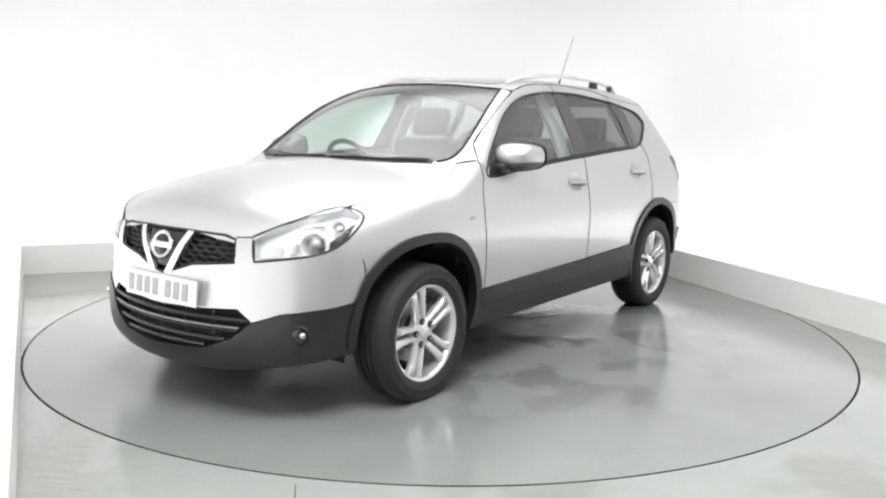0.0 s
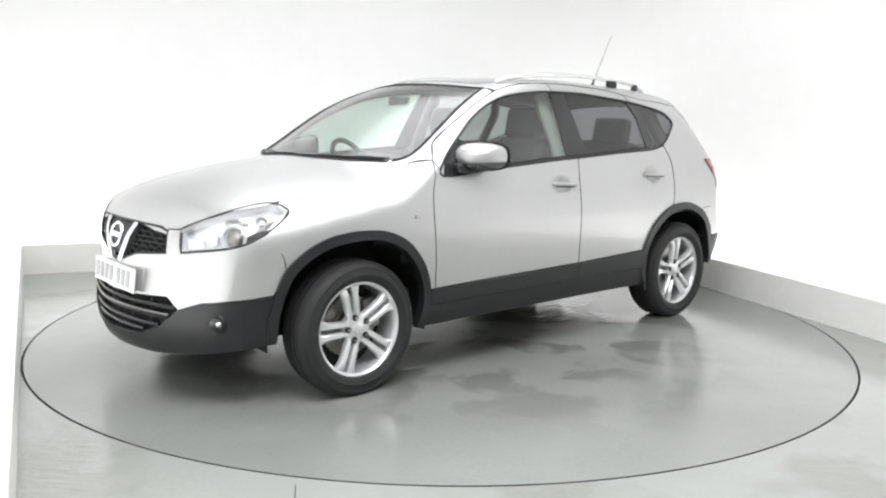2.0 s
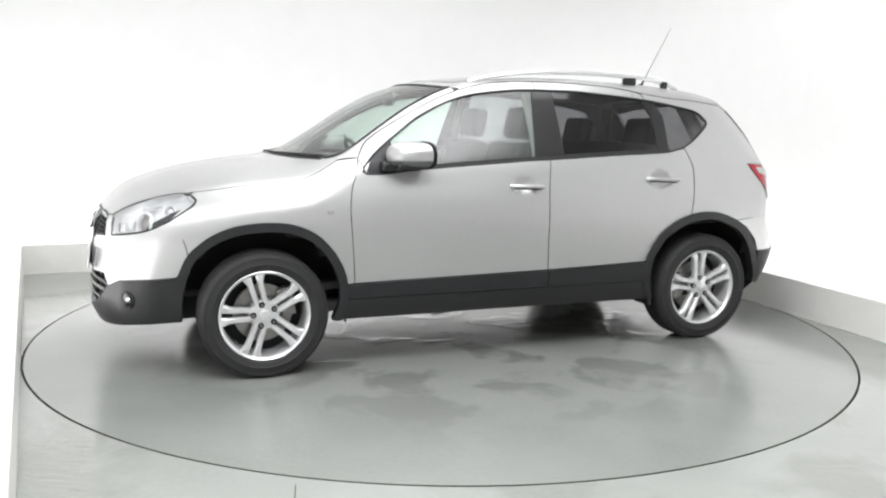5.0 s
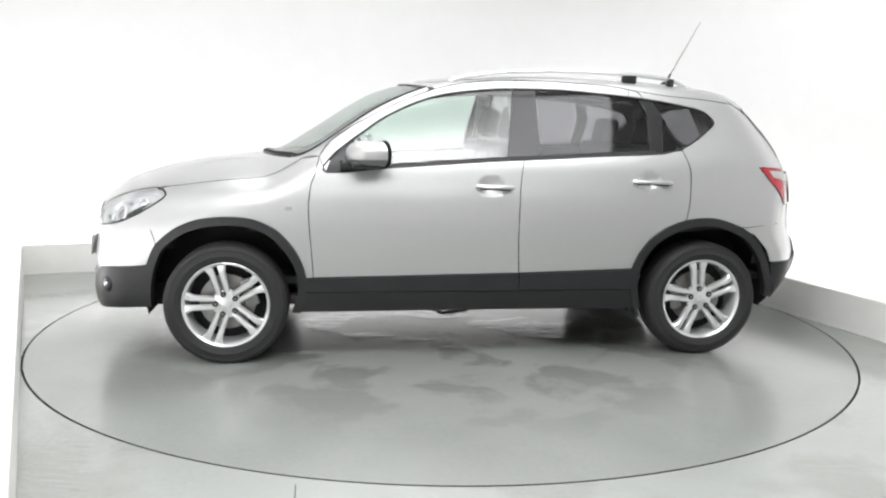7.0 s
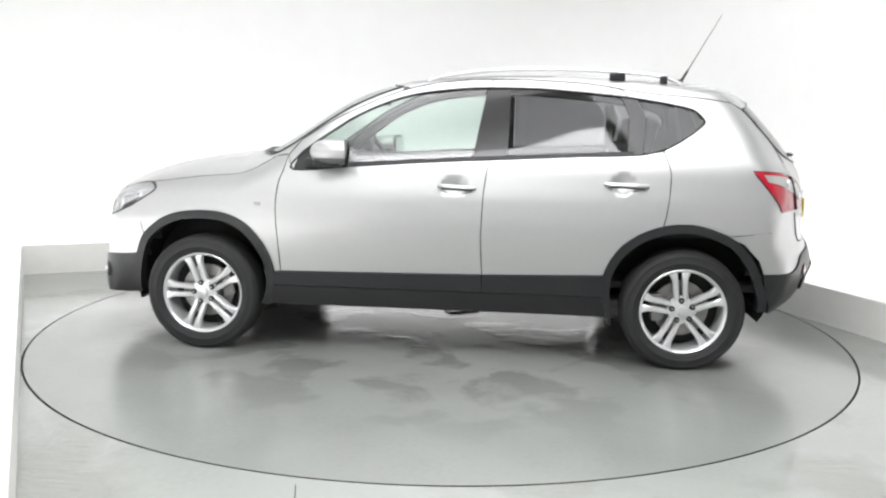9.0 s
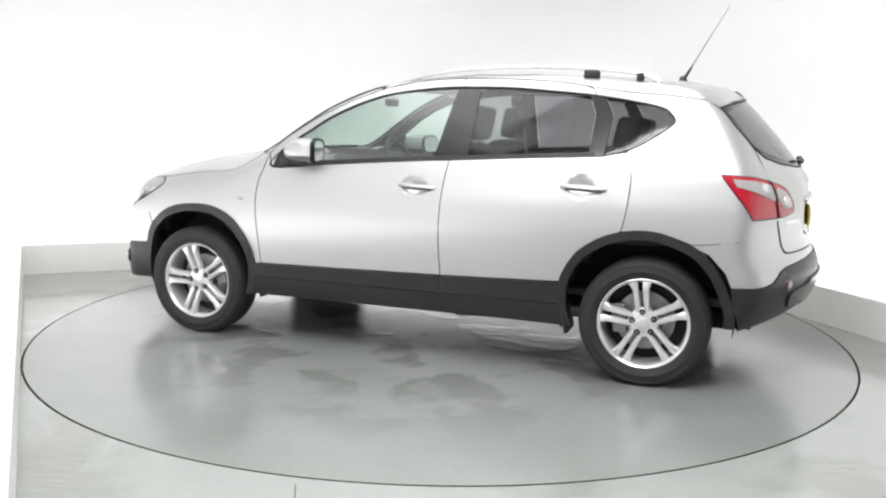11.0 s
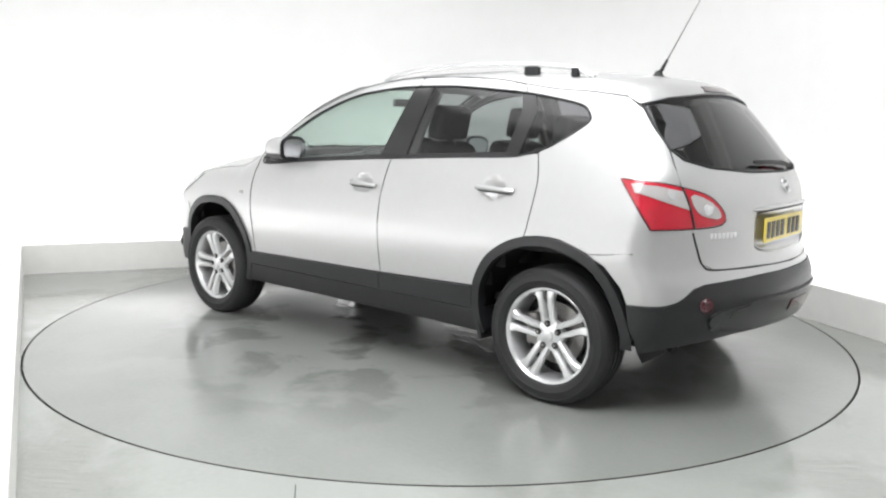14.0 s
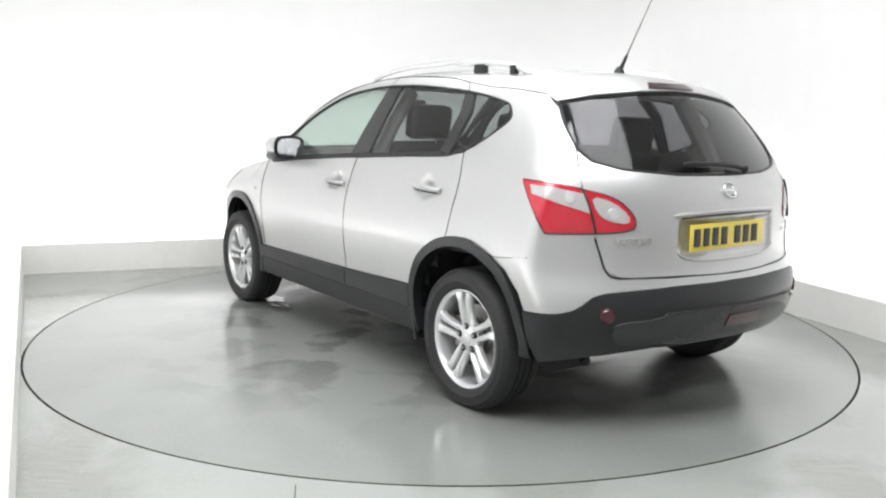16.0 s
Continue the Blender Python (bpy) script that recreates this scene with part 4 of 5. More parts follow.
for s in (False, True):
    sg = -1 if s else 1
    tail = [(-1.608, 0.763, 1.063), (-1.753, 0.718, 1.053), (-1.830, 0.655, 1.033), (-1.910, 0.545, 1.000), (-1.953, 0.485, 0.935), (-1.963, 0.473, 0.887), (-1.948, 0.505, 0.866), (-1.878, 0.624, 0.857), (-1.753, 0.772, 0.856), (-1.694, 0.783, 0.945)]
    t2 = np.array([flat("rear", q3) for q3 in tail])
    t2 = np.array(rounded(t2, 2, (0, 8)))
    lampb = panel("tail_lamp", "rear", t2, RED, car, "red and clear wraparound tail lamp", off=0.004, thick=0.02, gap=0.001, step=0.03, mirror=s)
    p = lay("rear", resample(t2, 0.02))
    p = (p + normals(p) * 0.001) * np.array([1, sg, 1])
    part("surround", tube(bmesh.new(), p, 0.0045, 6, True), FOG_RED, lampb)
    clear = [(-1.650, 0.757, 1.044), (-1.753, 0.722, 1.035), (-1.835, 0.650, 1.014), (-1.852, 0.625, 0.935), (-1.815, 0.675, 0.955), (-1.765, 0.72, 0.976), (-1.70, 0.755, 1.000), (-1.67, 0.765, 1.008)]
    panel("clear_lens", "rear", [flat("rear", q3) for q3 in clear], WHITE_LAMP, lampb, "clear indicator section", off=0.007, thick=0.004, gap=0.0, step=0.03, mirror=s)
    clear = [(-1.855, 0.632, 1.008), (-1.905, 0.555, 0.982), (-1.94, 0.500, 0.930), (-1.945, 0.500, 0.894), (-1.90, 0.575, 0.905), (-1.875, 0.615, 0.938)]
    panel("clear_lens", "rear", rounded([flat("rear", q3) for q3 in clear], 1), WHITE_LAMP, lampb, "clear reversing section", off=0.007, thick=0.004, gap=0.0, step=0.03, mirror=s)
    for spot, rad in (((-1.80, 0.69, 1.0), 0.024), ((-1.905, 0.555, 0.935), 0.026)):
        at = lay("rear", [flat("rear", spot)])
        nn = normals(at)[0] * np.array([1, sg, 1])
        bm = bmesh.new()
        lathe(bm, [(0.0, 0.003), (rad * 0.5, 0.002), (rad * 0.9, 0.001), (rad, -0.006)], 16)
        bm.transform(Matrix.Translation(Vector(at[0] * np.array([1, sg, 1])) + Vector(nn) * 0.009) @ Vector(nn).to_track_quat("Y", "Z").to_matrix().to_4x4())
        part("bulb_reflector", bm, ALLOY, lampb)
    p = line3("rear", [flat("rear", (-1.832, 0.655, 1.033)), flat("rear", (-1.855, 0.632, 0.95)), flat("rear", (-1.880, 0.622, 0.857))], 0.008) * np.array([1, sg, 1])
    part("lamp_gap", tube(bmesh.new(), p, 0.005, 5), SEAL, lampb)
    bm = bmesh.new()
    lathe(bm, [(0.0, 0.006), (0.022, 0.005), (0.026, 0.001), (0.031, 0.004), (0.034, 0.0), (0.034, -0.03)], 24)
    bm.transform(Matrix.Translation(Vector(lay("rear", [flat("rear", (-1.953, 0.61, 0.534))])[0] * np.array([1, sg, 1])) + Vector((-0.008, 0.006 * sg, 0))) @ Vector((-1, 0.62 * sg, 0)).to_track_quat("Y", "Z").to_matrix().to_4x4())
    part("rear_reflector", bm, FOG_RED, car, "round dark red reflector in the rear bumper")
panel("reflector", "rear", [(-0.11, 0.462), (0.11, 0.462), (0.10, 0.512), (-0.10, 0.512)], FOG_RED, car, "dark red rear fog lamp lens", off=0.024, thick=0.01, gap=0.0)

# number plate recess on the tailgate
brow2 = [(u, 0.925 + 0.012 * (1 - (u / 0.36) ** 2)) for u in np.linspace(-0.36, 0.36, 19)]
brow = lay("rear", brow2)
strip = part("grab_strip", tube(bmesh.new(), brow + normals(brow) * 0.006, [0.003] + [0.010] * 17 + [0.003], 10, False, 0.95), PAINT, car, "silver handle strip above the plate")
# dark line drawn as the shade below the handle strip
low_edge = lay("rear", [(u, z - 0.015) for u, z in brow2[1:-1]])
part("strip_shade_line", tube(bmesh.new(), low_edge + normals(low_edge) * 0.002, 0.004, 6), SEAL, strip)
lower_edge = lay("rear", [(u, 0.735 + 0.03 * (abs(u) / 0.33) ** 6) for u in np.linspace(-0.34, 0.34, 21)])
part("plate_ledge", tube(bmesh.new(), lower_edge + normals(lower_edge) * 0.0, [0.003] + [0.007] * 19 + [0.003], 8), PAINT, car, "rolled silver edge below the number plate")
plate(-2.070, 0.032, 0.832, 1, YELLOW, -1, "yellow rear number plate with black characters")
emblem = part("rear_emblem", tube(bmesh.new(), [(-2.060 + 0.35 * 0.038 * math.sin(a), 0.026 + 0.036 * math.cos(a), 1.022 + 0.031 * math.sin(a)) for a in np.linspace(0, math.tau, 28, False)], 0.0045, 6, True), CHROME, car, "round chrome emblem with a crossbar")
part("crossbar", box(bmesh.new(), (0.008, 0.085, 0.012), pose(-2.058, 0.026, 1.022, 0, 20, 0), 0.003), CHROME, emblem)
for k in range(7):
    a = flat("rear", (-1.93, 0.545 - k * 0.024, 0.82))
    panel("model_letter", "rear", [(a[0] - 0.008, 0.812), (a[0] + 0.008, 0.812), (a[0] + 0.008, 0.836), (a[0] - 0.008, 0.836)], CHROME, car, "chrome model letter bar", off=0.004, thick=0.004, gap=0.0, step=0.02)
for k in range(3):
    a = flat("rear", (-1.95, -0.43 - k * 0.024, 0.82))
    panel("model_letter", "rear", [(a[0] - 0.008, 0.812), (a[0] + 0.008, 0.812), (a[0] + 0.008, 0.836), (a[0] - 0.008, 0.836)], CHROME, car, "chrome model letter bar", off=0.004, thick=0.004, gap=0.0, step=0.02)

# door mirrors, handles, roof rails, aerial
for s in (False, True):
    sg = -1 if s else 1
    bm = bmesh.new()
    bmesh.ops.create_uvsphere(bm, u_segments=28, v_segments=18, radius=1)
    for v in bm.verts:
        x, y, z = v.co
        x = x * (0.128 if x > 0 else 0.075)
        if v.co.x < -0.25:
            x = -0.055 + (v.co.x + 0.25) * 0.012
        sq = lambda q: q * (1.3 - 0.3 * q * q)
        v.co = (x + 0.563 - abs(y) * 0.012 - 0.02 * y, (0.872 + sq(y) * 0.112) * sg, 1.116 + sq(z) * 0.070 * (1 - 0.18 * (y > 0) * y))
    bmesh.ops.recalc_face_normals(bm, faces=bm.faces)
    lower = bm.copy()
    for v in bm.verts:
        v.co.z = max(v.co.z, 1.056)
    centre = Vector((0.553, 0.872 * sg, 1.118))
    bmesh.ops.delete(lower, geom=[v for v in lower.verts if v.co.z > 1.098], context="VERTS")
    for v in lower.verts:
        v.co = centre + (v.co - centre) * 1.02
        v.co.z = max(v.co.z, 1.053)
    mir = part("door_mirror", bm, PAINT, car, "silver door mirror with a black base")
    bm = bmesh.new()
    box(bm, (0.11, 0.10, 0.05), pose(0.665, 0.835 * sg, 1.058, 0, 0, 0), 0.018, 3)
    box(bm, (0.14, 0.17, 0.034), pose(0.585, 0.868 * sg, 1.056, sg * 4, 0, 0), 0.014, 3)
    # lower part of the silver shell in grey, standing in for its dark reflection
    part("mirror_lower_shell", lower, SHELL, mir, "lower mirror shell, grey for its shaded underside")
    part("mirror_foot", bm, BLACK, mir, "black plastic mirror base")
    bm = bmesh.new()
    bmesh.ops.create_circle(bm, cap_ends=True, segments=28, radius=1)
    for v in bm.verts:
        x, y, z = v.co
        v.co = (0.492 - 0.020 * x - 0.012 * abs(x), (0.872 + math.copysign(abs(x) ** 0.7, x) * 0.112) * sg, 1.116 + math.copysign(abs(y) ** 0.7, y) * 0.073)
    part("mirror_bezel", bm, BLACK, mir, "black mirror bezel")
    bm = bmesh.new()
    bmesh.ops.create_circle(bm, cap_ends=True, segments=28, radius=1)
    for v in bm.verts:
        x, y, z = v.co
        v.co = (0.487 - 0.020 * x - 0.012 * abs(x), (0.872 + math.copysign(abs(x) ** 0.7, x) * 0.090) * sg, 1.116 + math.copysign(abs(y) ** 0.7, y) * 0.056)
    part("mirror_glass", bm, MIRROR, mir, "mirror glass")
    for x0, z0, w0 in HANDLES:
        y0 = float(lay("side", [(x0, z0)])[0][1])
        bm = bmesh.new()
        pts = [(x0 + w0 / 2 * c, y0 + 0.002 + 0.026 * (1 - c * c) ** 0.5, z0 + 0.004 * c) for c in np.linspace(-0.98, 0.98, 13)]
        tube(bm, [(a, b * sg, c) for a, b, c in pts], 0.0125, 8, False, 0.9)
        hd = part("door_handle", bm, PAINT, car, "silver pull handle over a shallow cup")
        # dark line for the shade in the cup beneath the handle
        part("handle_shade", tube(bmesh.new(), [(a, (b - 0.002) * sg, c - 0.014) for a, b, c in pts[1:-1]], 0.004, 5), SEAL, hd)
    # roof rail
    rail2 = [(0.10, 0.489), (0.0, 0.504), (-0.25, 0.514), (-0.6, 0.519), (-0.95, 0.519), (-1.18, 0.514), (-1.30, 0.509)]
    lift = [0.004, 0.022, 0.040, 0.048, 0.046, 0.036, 0.004]
    p = lay("top", rail2) + np.array([[0, 0, h] for h in lift])
    p = spline(p * np.array([1, sg, 1]), 6)
    rail = part("roof_rail", tube(bmesh.new(), p, 0.0125, 8, False, 1.0), ALLOY, car, "silver roof rail with black feet")
    for x0 in (-0.95, -1.20):
        b = lay("top", [(x0, 0.517)])[0]
        part("rail_foot", box(bmesh.new(), (0.085 if x0 == -0.95 else 0.04, 0.03, 0.045), pose(b[0], b[1] * sg, b[2] + 0.018), 0.008), BLACK, rail, "black rail foot")

b = lay("top", [(-1.375, 0.0)])[0]
bm = bmesh.new()
lathe(bm, [(0.0, 0.03), (0.012, 0.028), (0.022, 0.012), (0.032, -0.004)], 16)
bm.transform(Matrix.Translation(b) @ Matrix.Rotation(radians(90), 4, "X"))
aerial = part("aerial", bm, SEAL, car, "black whip aerial on the roof")
tip = (Vector((-1.64, 0, 2.02)) - Vector(b)) * 0.86
part("whip", tube(bmesh.new(), [Vector(b) + tip * k for k in (0.0, 0.06, 0.18, 0.19, 0.6, 1.0)], [0.010, 0.009, 0.006, 0.0030, 0.0020, 0.0012], 6), SEAL, aerial)
part("whip_base", tube(bmesh.new(), [Vector(b) + tip * k for k in (0.0, 0.06, 0.2)], [0.011, 0.010, 0.0065], 6), SEAL, aerial)

# shut lines: dark strips standing in for the shade in the gaps between the panels
SHUT_LINES = (("side", DOOR_F, 0.0036), ("side", DOOR_B, 0.0036), ("side", DOOR_R, 0.0034), ("side", SEAM[:11], 0.0040), ("side", SEAM[10:], 0.0024), ("side", [(-0.90, 1.490), (-0.965, 1.478), (-0.99, 1.455), (-0.995, 1.437)], 0.0034),
              ("side", [(-0.272, 1.480), (-0.268, 1.524)], 0.0030), ("top", HOOD_SIDE, 0.0022))
for s in (1, -1):
    for kind, pts, rad in SHUT_LINES:
        p = line3(kind, pts, 0.0) * np.array([1, s, 1])
        part("shut_line", tube(bmesh.new(), p, rad * 0.72, 5), SEAL, car)
    for pts, rad in ((gate_edge3[1:], 0.0030), (rear_seam3[1:], 0.0022), (nose_seam3, 0.0022)):
        part("shut_line", tube(bmesh.new(), spline(pts * np.array([1, s, 1]), 4), rad, 5), SEAL, car)
    p = lay("rear", [flat("rear", q3) for q3 in ((-1.879, 0.624, 0.84), (-1.895, 0.605, 0.77), (-1.913, 0.585, 0.703), (-1.946, 0.536, 0.678), (-2.051, 0.295, 0.677), (-2.09, 0.0, 0.673))]) * np.array([1, s, 1])
    part("shut_line", tube(bmesh.new(), spline(p, 4), 0.0048, 6), SEAL, car)
    p = lay("nose", [flat("nose", q3) for q3 in ((2.033, 0.376, 0.796), (2.02, 0.40, 0.797), (1.991, 0.443, 0.800))]) * np.array([1, s, 1])
    part("shut_line", tube(bmesh.new(), p, 0.0035, 5), SEAL, car)
for s in (1, -1):
    bm = bmesh.new()
    box(bm, (0.035, 0.006, 0.018), pose(0.985, (float(lay("side", [(0.985, 0.83)])[0][1]) + 0.001) * s, 0.83), 0.002)
    part("side_repeater", bm, WHITE_LAMP, car, "small clear side repeater lamp")

# underbody shell, closed below and behind the panels
bm = bmesh.new()
rows_z = [0.29, 0.33, 0.40, 0.50, 0.60, 0.70, 0.80, 0.90, 0.98]
stations = [("nose", a) for a in np.linspace(-1.0, 1.0, 25)] + [("side", x) for x in np.linspace(1.2, -1.2, 60)] + [("rear", a) for a in np.linspace(1.0, -1.0, 25)] + [("left", x) for x in np.linspace(-1.2, 1.2, 60)]
grid = []
for kind, u in stations:
    k2 = "side" if kind == "left" else kind
    p = lay(k2, [(u, max(z, 0.44 if abs(u) < 0.55 else 0.40) + 0.004 * k if kind == "rear" else z) for k, z in enumerate(rows_z)], 0.06)
    if kind == "left":
        p = p * np.array([1, -1, 1])
    grid.append([bm.verts.new(q3) for q3 in p])
for i in range(len(grid)):
    a, c = grid[i], grid[(i + 1) % len(grid)]
    for k in range(len(rows_z) - 1):
        f = (a[k], c[k], c[k + 1], a[k + 1])
        m = sum((v.co for v in f), Vector()) / 4
        if abs(m.y) > 0.5 and min(math.hypot(m.x - 1.315, m.z - 0.318), math.hypot(m.x + 1.315, m.z - 0.318)) < 0.44:
            continue
        bm.faces.new(f)
shell = part("inner_shell", bm, DARK, car, "black inner body shell")
bm = bmesh.new()
box(bm, (2.1, 1.45, 0.05), pose(0, 0, 0.31), 0.01)
box(bm, (3.6, 1.0, 0.05), pose(0.16, 0, 0.38), 0.01)
box(bm, (0.4, 0.16, 0.10), pose(-1.60, -0.3, 0.36), 0.03)
part("floor_pan", bm, UNDER, car, "grey underbody, lightened for light bounced under the car")
part("exhaust", tube(bmesh.new(), [(-1.5, 0.45, 0.35), (-1.74, 0.57, 0.33), (-1.82, 0.60, 0.295)], 0.022, 10), DARK, car, "dark exhaust tailpipe")
for hx in (1.315, -1.315):
    for s in (1, -1):
        bm = bmesh.new()
        prof = []
        for k in range(25):
            a = radians(-12 + 204 * k / 24)
            px, pz = hx + 0.428 * math.cos(a), 0.335 + 0.428 * math.sin(a)
            edge = float(lay("side", [(px, pz)])[0][1]) - 0.012
            prof.append([bm.verts.new((px, y * s, pz)) for y in (edge, 0.50)])
        for a, c in zip(prof, prof[1:]):
            bm.faces.new((a[0], a[1], c[1], c[0]))
        bm.faces.new([r[1] for r in prof])
        part("wheel_liner", bm, DARK, car, "black wheel arch liner")
        if hx < 0:
            part("mud_flap", box(bmesh.new(), (0.02, 0.19, 0.15), pose(hx + 0.395, 0.785 * s, 0.305, 0, 12, 0), 0.006), BLACK, car, "black rubber mud flap")

# ---- wheels ----
def wheel(x, side, turn):
    """An alloy wheel with five double spokes, its tyre, nuts and brake disc, facing outwards along side."""
    hub = new("wheel")
    hub.parent = car
    hub.matrix_basis = pose(x, 0.864 * side, 0.3185, 0, turn, 0 if side > 0 else 180)
    tagged(hub, "alloy wheel with five double spokes and a black tyre")
    bm = bmesh.new()
    tyre = [(0.226, -0.19), (0.27, -0.20), (0.305, -0.185), (0.320, -0.16), (0.3235, -0.14), (0.3240, -0.128), (0.316, -0.127), (0.316, -0.119), (0.3240, -0.118), (0.3240, -0.095), (0.316, -0.094), (0.316, -0.086), (0.3240, -0.085),
            (0.3240, -0.062), (0.316, -0.061), (0.316, -0.053), (0.3235, -0.052), (0.3215, -0.012), (0.311, 0.010), (0.2975, 0.0185), (0.2955, 0.0205), (0.2935, 0.0185), (0.27, 0.020), (0.262, 0.0235), (0.2595, 0.0210), (0.245, 0.018), (0.231, 0.010), (0.226, -0.002)]
    lathe(bm, tyre, 64)
    part("tyre", bm, RUBBER, hub, "black rubber tyre")
    bm = bmesh.new()
    lathe(bm, [(0.200, -0.19), (0.205, -0.05), (0.209, -0.014), (0.213, -0.002), (0.219, 0.004), (0.224, 0.008), (0.2275, 0.006), (0.2275, -0.004), (0.224, -0.012), (0.222, -0.19)], 64)
    part("rim", bm, ALLOY, hub)
    bm = bmesh.new()
    for k in range(5):
        for d in (-1, 1):
            a = radians(90 + 72 * k)
            out, tn = Vector((math.cos(a), 0, math.sin(a))), Vector((-math.sin(a), 0, math.cos(a)))
            rows3 = []
            for t in np.linspace(0, 1, 9):
                w = 0.0135 + 0.0045 * t + 0.010 * max(0, t - 0.8) / 0.2
                c = out * (0.040 + (0.214 - 0.040) * t) + tn * d * (0.0075 + 0.003 * t + w)
                y = -0.002 - 0.020 * (1 - t) ** 1.5 - (0.006 if t == 1 else 0)
                rows3.append([bm.verts.new(c + tn * w * o + Vector((0, y + h, 0))) for o, h in ((-1, -0.028), (-0.92, -0.004), (-0.55, 0.003), (0.55, 0.003), (0.92, -0.004), (1, -0.028))])
            for p0, p1 in zip(rows3, rows3[1:]):
                for i in range(5):
                    bm.faces.new((p0[i], p0[i + 1], p1[i + 1], p1[i]))
    bmesh.ops.recalc_face_normals(bm, faces=bm.faces)
    part("spokes", bm, ALLOY, hub)
    bm = bmesh.new()
    lathe(bm, [(0.0, -0.002), (0.020, -0.003), (0.026, -0.006), (0.028, -0.012), (0.060, -0.017), (0.074, -0.024), (0.078, -0.05)], 40)
    part("hub_cap", bm, ALLOY, hub)
    for k in range(5):
        a = radians(54 + 72 * k + 36)
        bm = bmesh.new()
        lathe(bm, [(0.0, 0.004), (0.0135, 0.004), (0.0150, 0.001), (0.0150, -0.014)], 14)
        bm.transform(Matrix.Translation((0.056 * math.cos(a), -0.012, 0.056 * math.sin(a))))
        well = part("nut_well", bm, SEAL, hub)
        bm = bmesh.new()
        lathe(bm, [(0.0, 0.008), (0.006, 0.0075), (0.0075, 0.005), (0.0075, -0.006)], 6)
        bm.transform(Matrix.Translation((0.056 * math.cos(a), -0.012, 0.056 * math.sin(a))))
        part("wheel_nut", bm, STEEL, well)
    bm = bmesh.new()
    lathe(bm, [(0.0, -0.075), (0.085, -0.075), (0.09, -0.085), (0.148, -0.086), (0.148, -0.11), (0.0, -0.11)], 40)
    part("brake_disc", bm, STEEL, hub)
    part("brake_caliper", box(bmesh.new(), (0.07, 0.06, 0.15), pose(-0.125 * (1 if x > 0 else -1), -0.09, 0.02), 0.012), STEEL, hub)
    bm = bmesh.new()
    lathe(bm, [(0.0, -0.125), (0.21, -0.125), (0.21, -0.13)], 32)
    part("wheel_back", bm, DARK, hub)
    return hub


wheel(1.315, 1, 15), wheel(1.315, -1, 30), wheel(-1.315, 1, 7), wheel(-1.315, -1, 50)

# ---- cabin ----
def seat(x, y, width=0.50):
    s = part("seat", box(bmesh.new(), (0.50, width, 0.16), pose(x + 0.02, y, 0.56, 0, -6, 0), 0.06, 4), CLOTH, car, "dark cloth car seat")
    bm = bmesh.new()
    box(bm, (0.15, width - 0.03, 0.60), pose(x - 0.30, y, 0.88, 0, -16, 0), 0.06, 4)
    part("backrest", bm, CLOTH, s)
    return s


def headrest(x, y, z, s):
    part("headrest", box(bmesh.new(), (0.10, 0.27, 0.19), pose(x, y, z, 0, -12, 0), 0.04, 4), CLOTH, s)
    for d in (-0.06, 0.06):
        part("headrest_post", tube(bmesh.new(), [(x + 0.005, y + d, z - 0.07), (x + 0.02, y + d, z - 0.18)], 0.006, 6), STEEL, s)


for y in (0.37, -0.37):
    s = seat(0.12, y)
    headrest(-0.295, y, 1.285, s)
s = seat(-0.72, 0.0, 1.30)
for y in (0.40, -0.40):
    headrest(-1.13, y, 1.235, s)
bm = bmesh.new()
for y0, y1, z in ((-0.72, 0.72, 0.98),):
    box(bm, (0.42, 1.40, 0.20), pose(0.80, 0, 0.955, 0, 6, 0), 0.06, 4)
    box(bm, (0.30, 0.36, 0.10), pose(0.72, 0.0, 1.03, 0, 10, 0), 0.04, 3)
part("dashboard", bm, TRIM, car, "dark grey dashboard")
wheel_c = Vector((0.50, -0.37, 1.00))
rot = Matrix.Translation(wheel_c) @ Matrix.Rotation(radians(-62), 4, "Y")
st = part("steering_wheel", tube(bmesh.new(), [rot @ Vector((0.185 * math.cos(a), 0.185 * math.sin(a), 0)) for a in np.linspace(0, math.tau, 36, False)], 0.016, 8, True), TRIM, car, "dark steering wheel")
bm = bmesh.new()
box(bm, (0.13, 0.14, 0.05), rot @ pose(0, 0, -0.02), 0.02, 3)
box(bm, (0.05, 0.34, 0.02), rot @ pose(0.01, 0, -0.015), 0.008)
part("boss", bm, TRIM, st)
part("column", tube(bmesh.new(), [wheel_c, wheel_c + Vector((0.3, 0, -0.12))], 0.04, 10), TRIM, car)
part("parcel_shelf", box(bmesh.new(), (0.50, 1.12, 0.03), pose(-1.52, 0, 1.0), 0.01), TRIM, car, "dark parcel shelf")
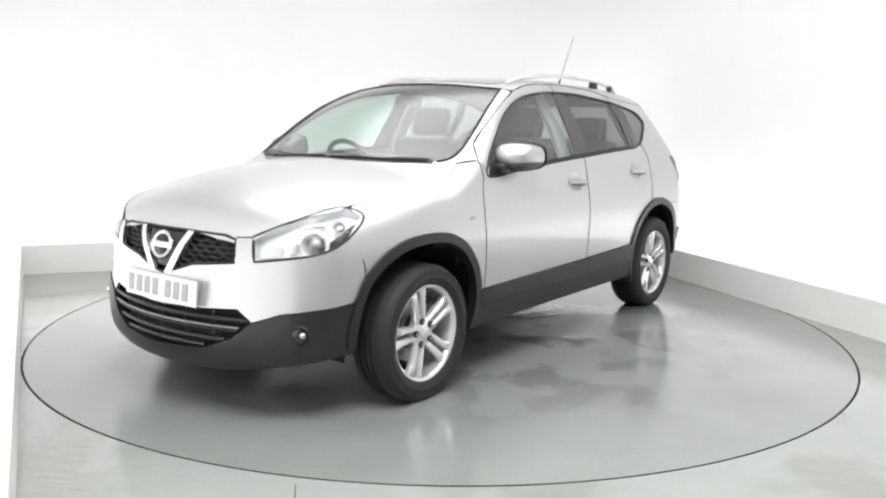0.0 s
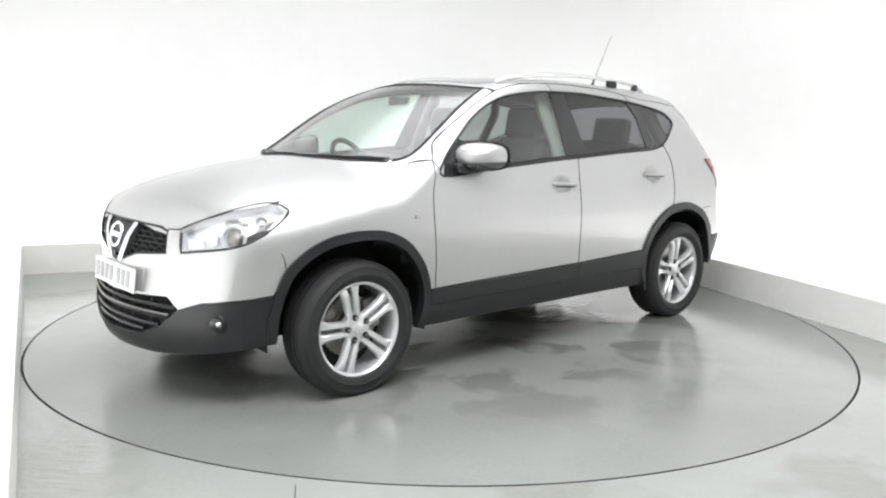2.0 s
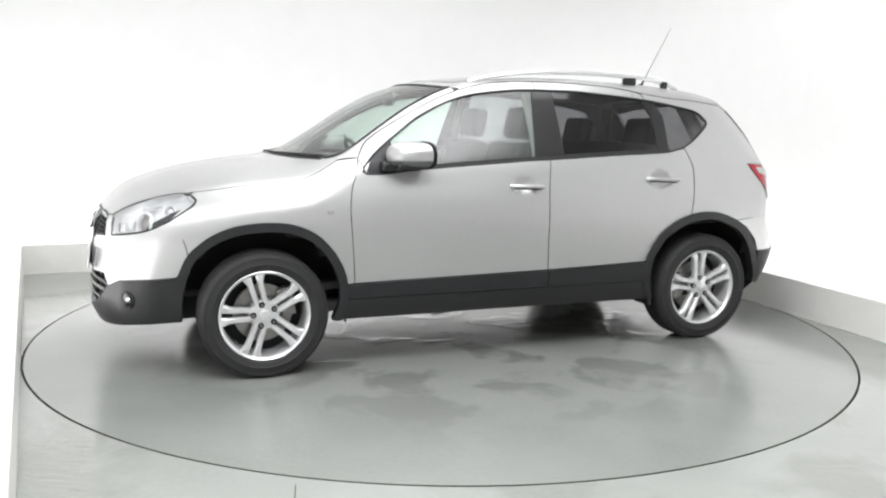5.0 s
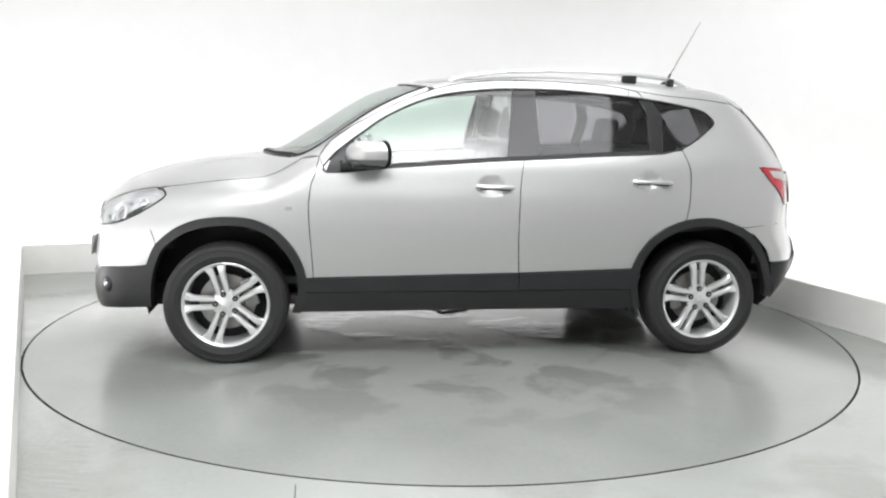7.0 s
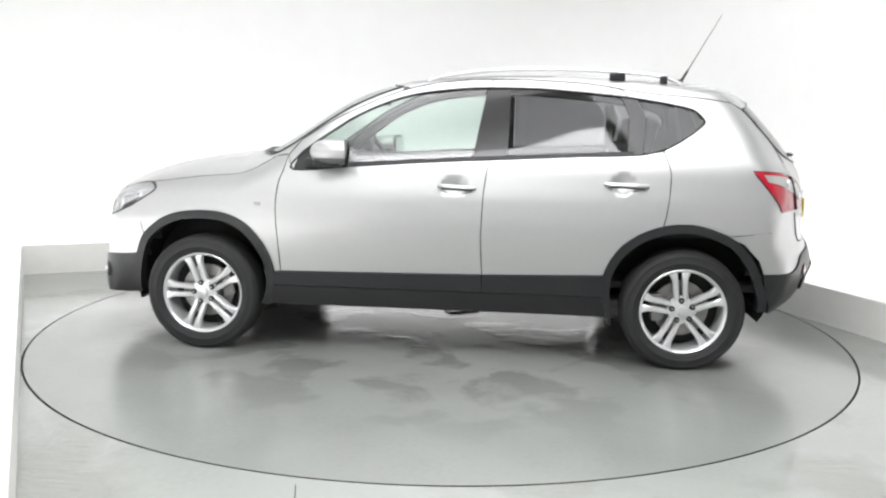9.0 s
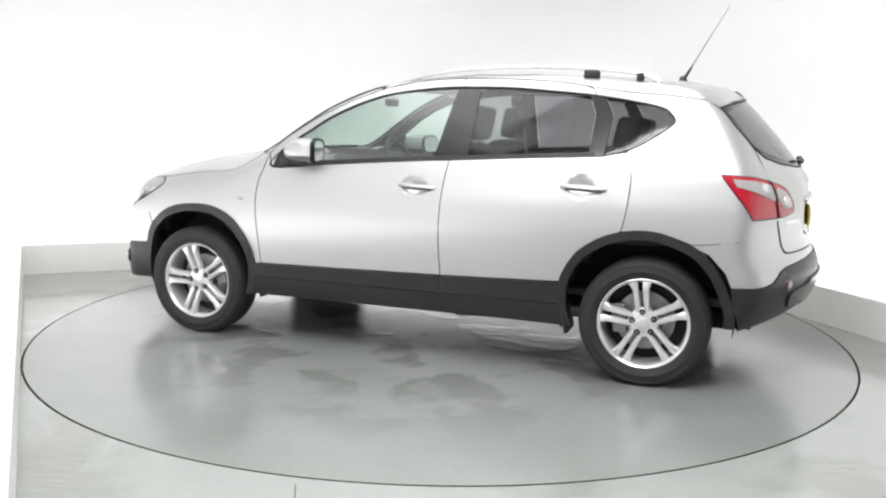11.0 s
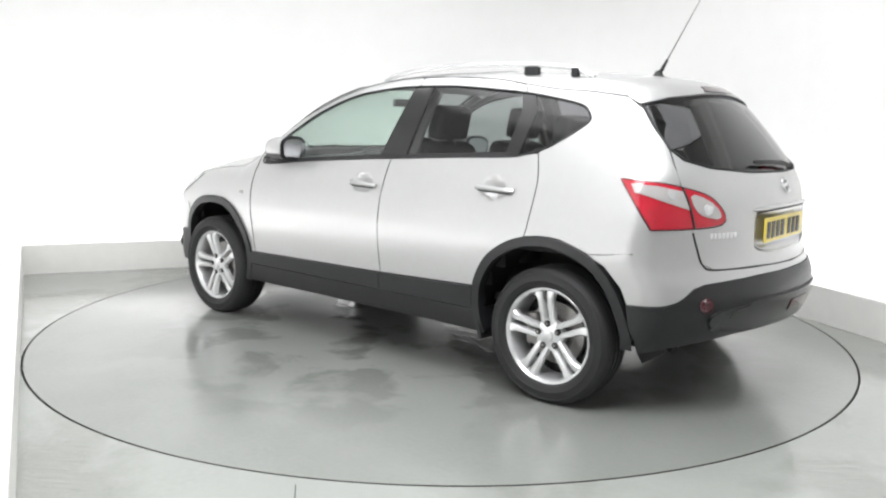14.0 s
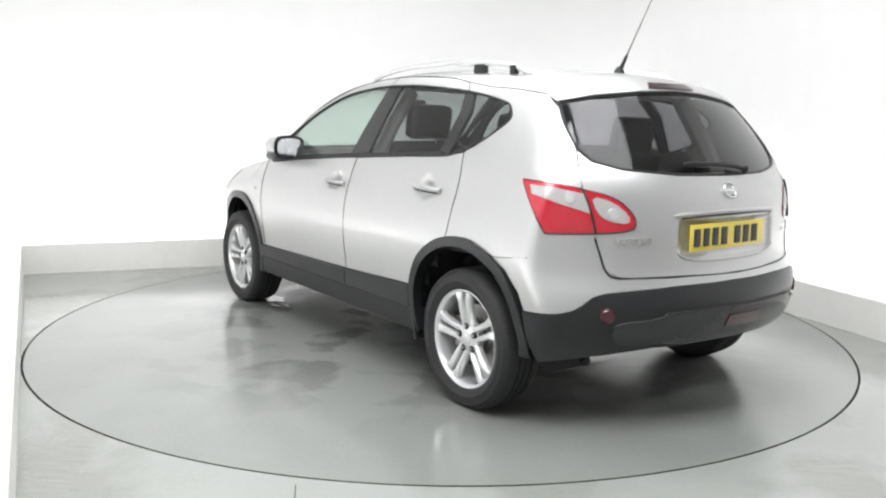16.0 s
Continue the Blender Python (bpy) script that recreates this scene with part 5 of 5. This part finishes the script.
part("cabin_floor", box(bmesh.new(), (2.9, 1.42, 0.04), pose(-0.35, 0, 0.42), 0.01), TRIM, car)
for sg in (1, -1):
    for kx, l0 in ((0.29, 1.02), (-0.58, 0.56)):
        bm = box(bmesh.new(), (l0, 0.05, 0.55), pose(kx, 0.755 * sg, 0.775), 0.015)
        part("door_lining", bm, TRIM, car, "dark grey inner door lining")
    bm = bmesh.new()
    tube(bm, [(-0.27, 0.70 * sg, 1.06), (-0.275, 0.61 * sg, 1.25), (-0.28, 0.48 * sg, 1.45)], 0.04, 8)
    part("pillar_lining", bm, LINING, car)
    bm = bmesh.new()
    tube(bm, [(-1.50, 0.66 * sg, 1.02), (-1.46, 0.57 * sg, 1.2), (-1.40, 0.45 * sg, 1.42)], 0.05, 8)
    part("pillar_lining", bm, LINING, car)
half = [(0.30, 0.0), (0.28, 0.25), (0.2, 0.44), (-0.4, 0.47), (-1.1, 0.47), (-1.45, 0.42), (-1.52, 0.0)]
panel("headlining", "top", half + [(x, -y) for x, y in reversed(half[1:-1])], LINING, car, "pale grey headlining", off=-0.04, thick=0.0)
part("rear_view_mirror", box(bmesh.new(), (0.025, 0.18, 0.05), pose(0.42, 0.0, 1.405, 0, -10, 0), 0.012), TRIM, car, "black interior mirror")

# ---- what moves: the turntable carries the car round ----
HEADING = [(0.0, 233.14), (0.5, 231.02), (1.0, 228.06), (1.5, 224.76), (2.0, 221.2), (2.5, 217.74), (3.0, 214.22), (3.5, 210.86), (4.0, 207.38), (6.5, 191.02), (7.0, 187.79), (7.5, 184.65), (8.0, 181.3),
           (8.5, 177.76), (9.0, 174.13), (11.5, 156.72), (12.0, 153.31), (12.5, 149.91), (13.0, 146.42), (13.5, 143.05), (14.0, 139.62), (14.5, 136.25), (15.0, 132.74), (15.5, 129.37), (16.0, 125.83)]


def motions():
    walk(car, [(t, pose(0, 0, 0, 0, 0, a) @ pose(-0.0541, -0.0058, 0)) for t, a in HEADING])
    walk(turntable, [(t, pose(0, 0, 0, 0, 0, a)) for t, a in HEADING])


motions()
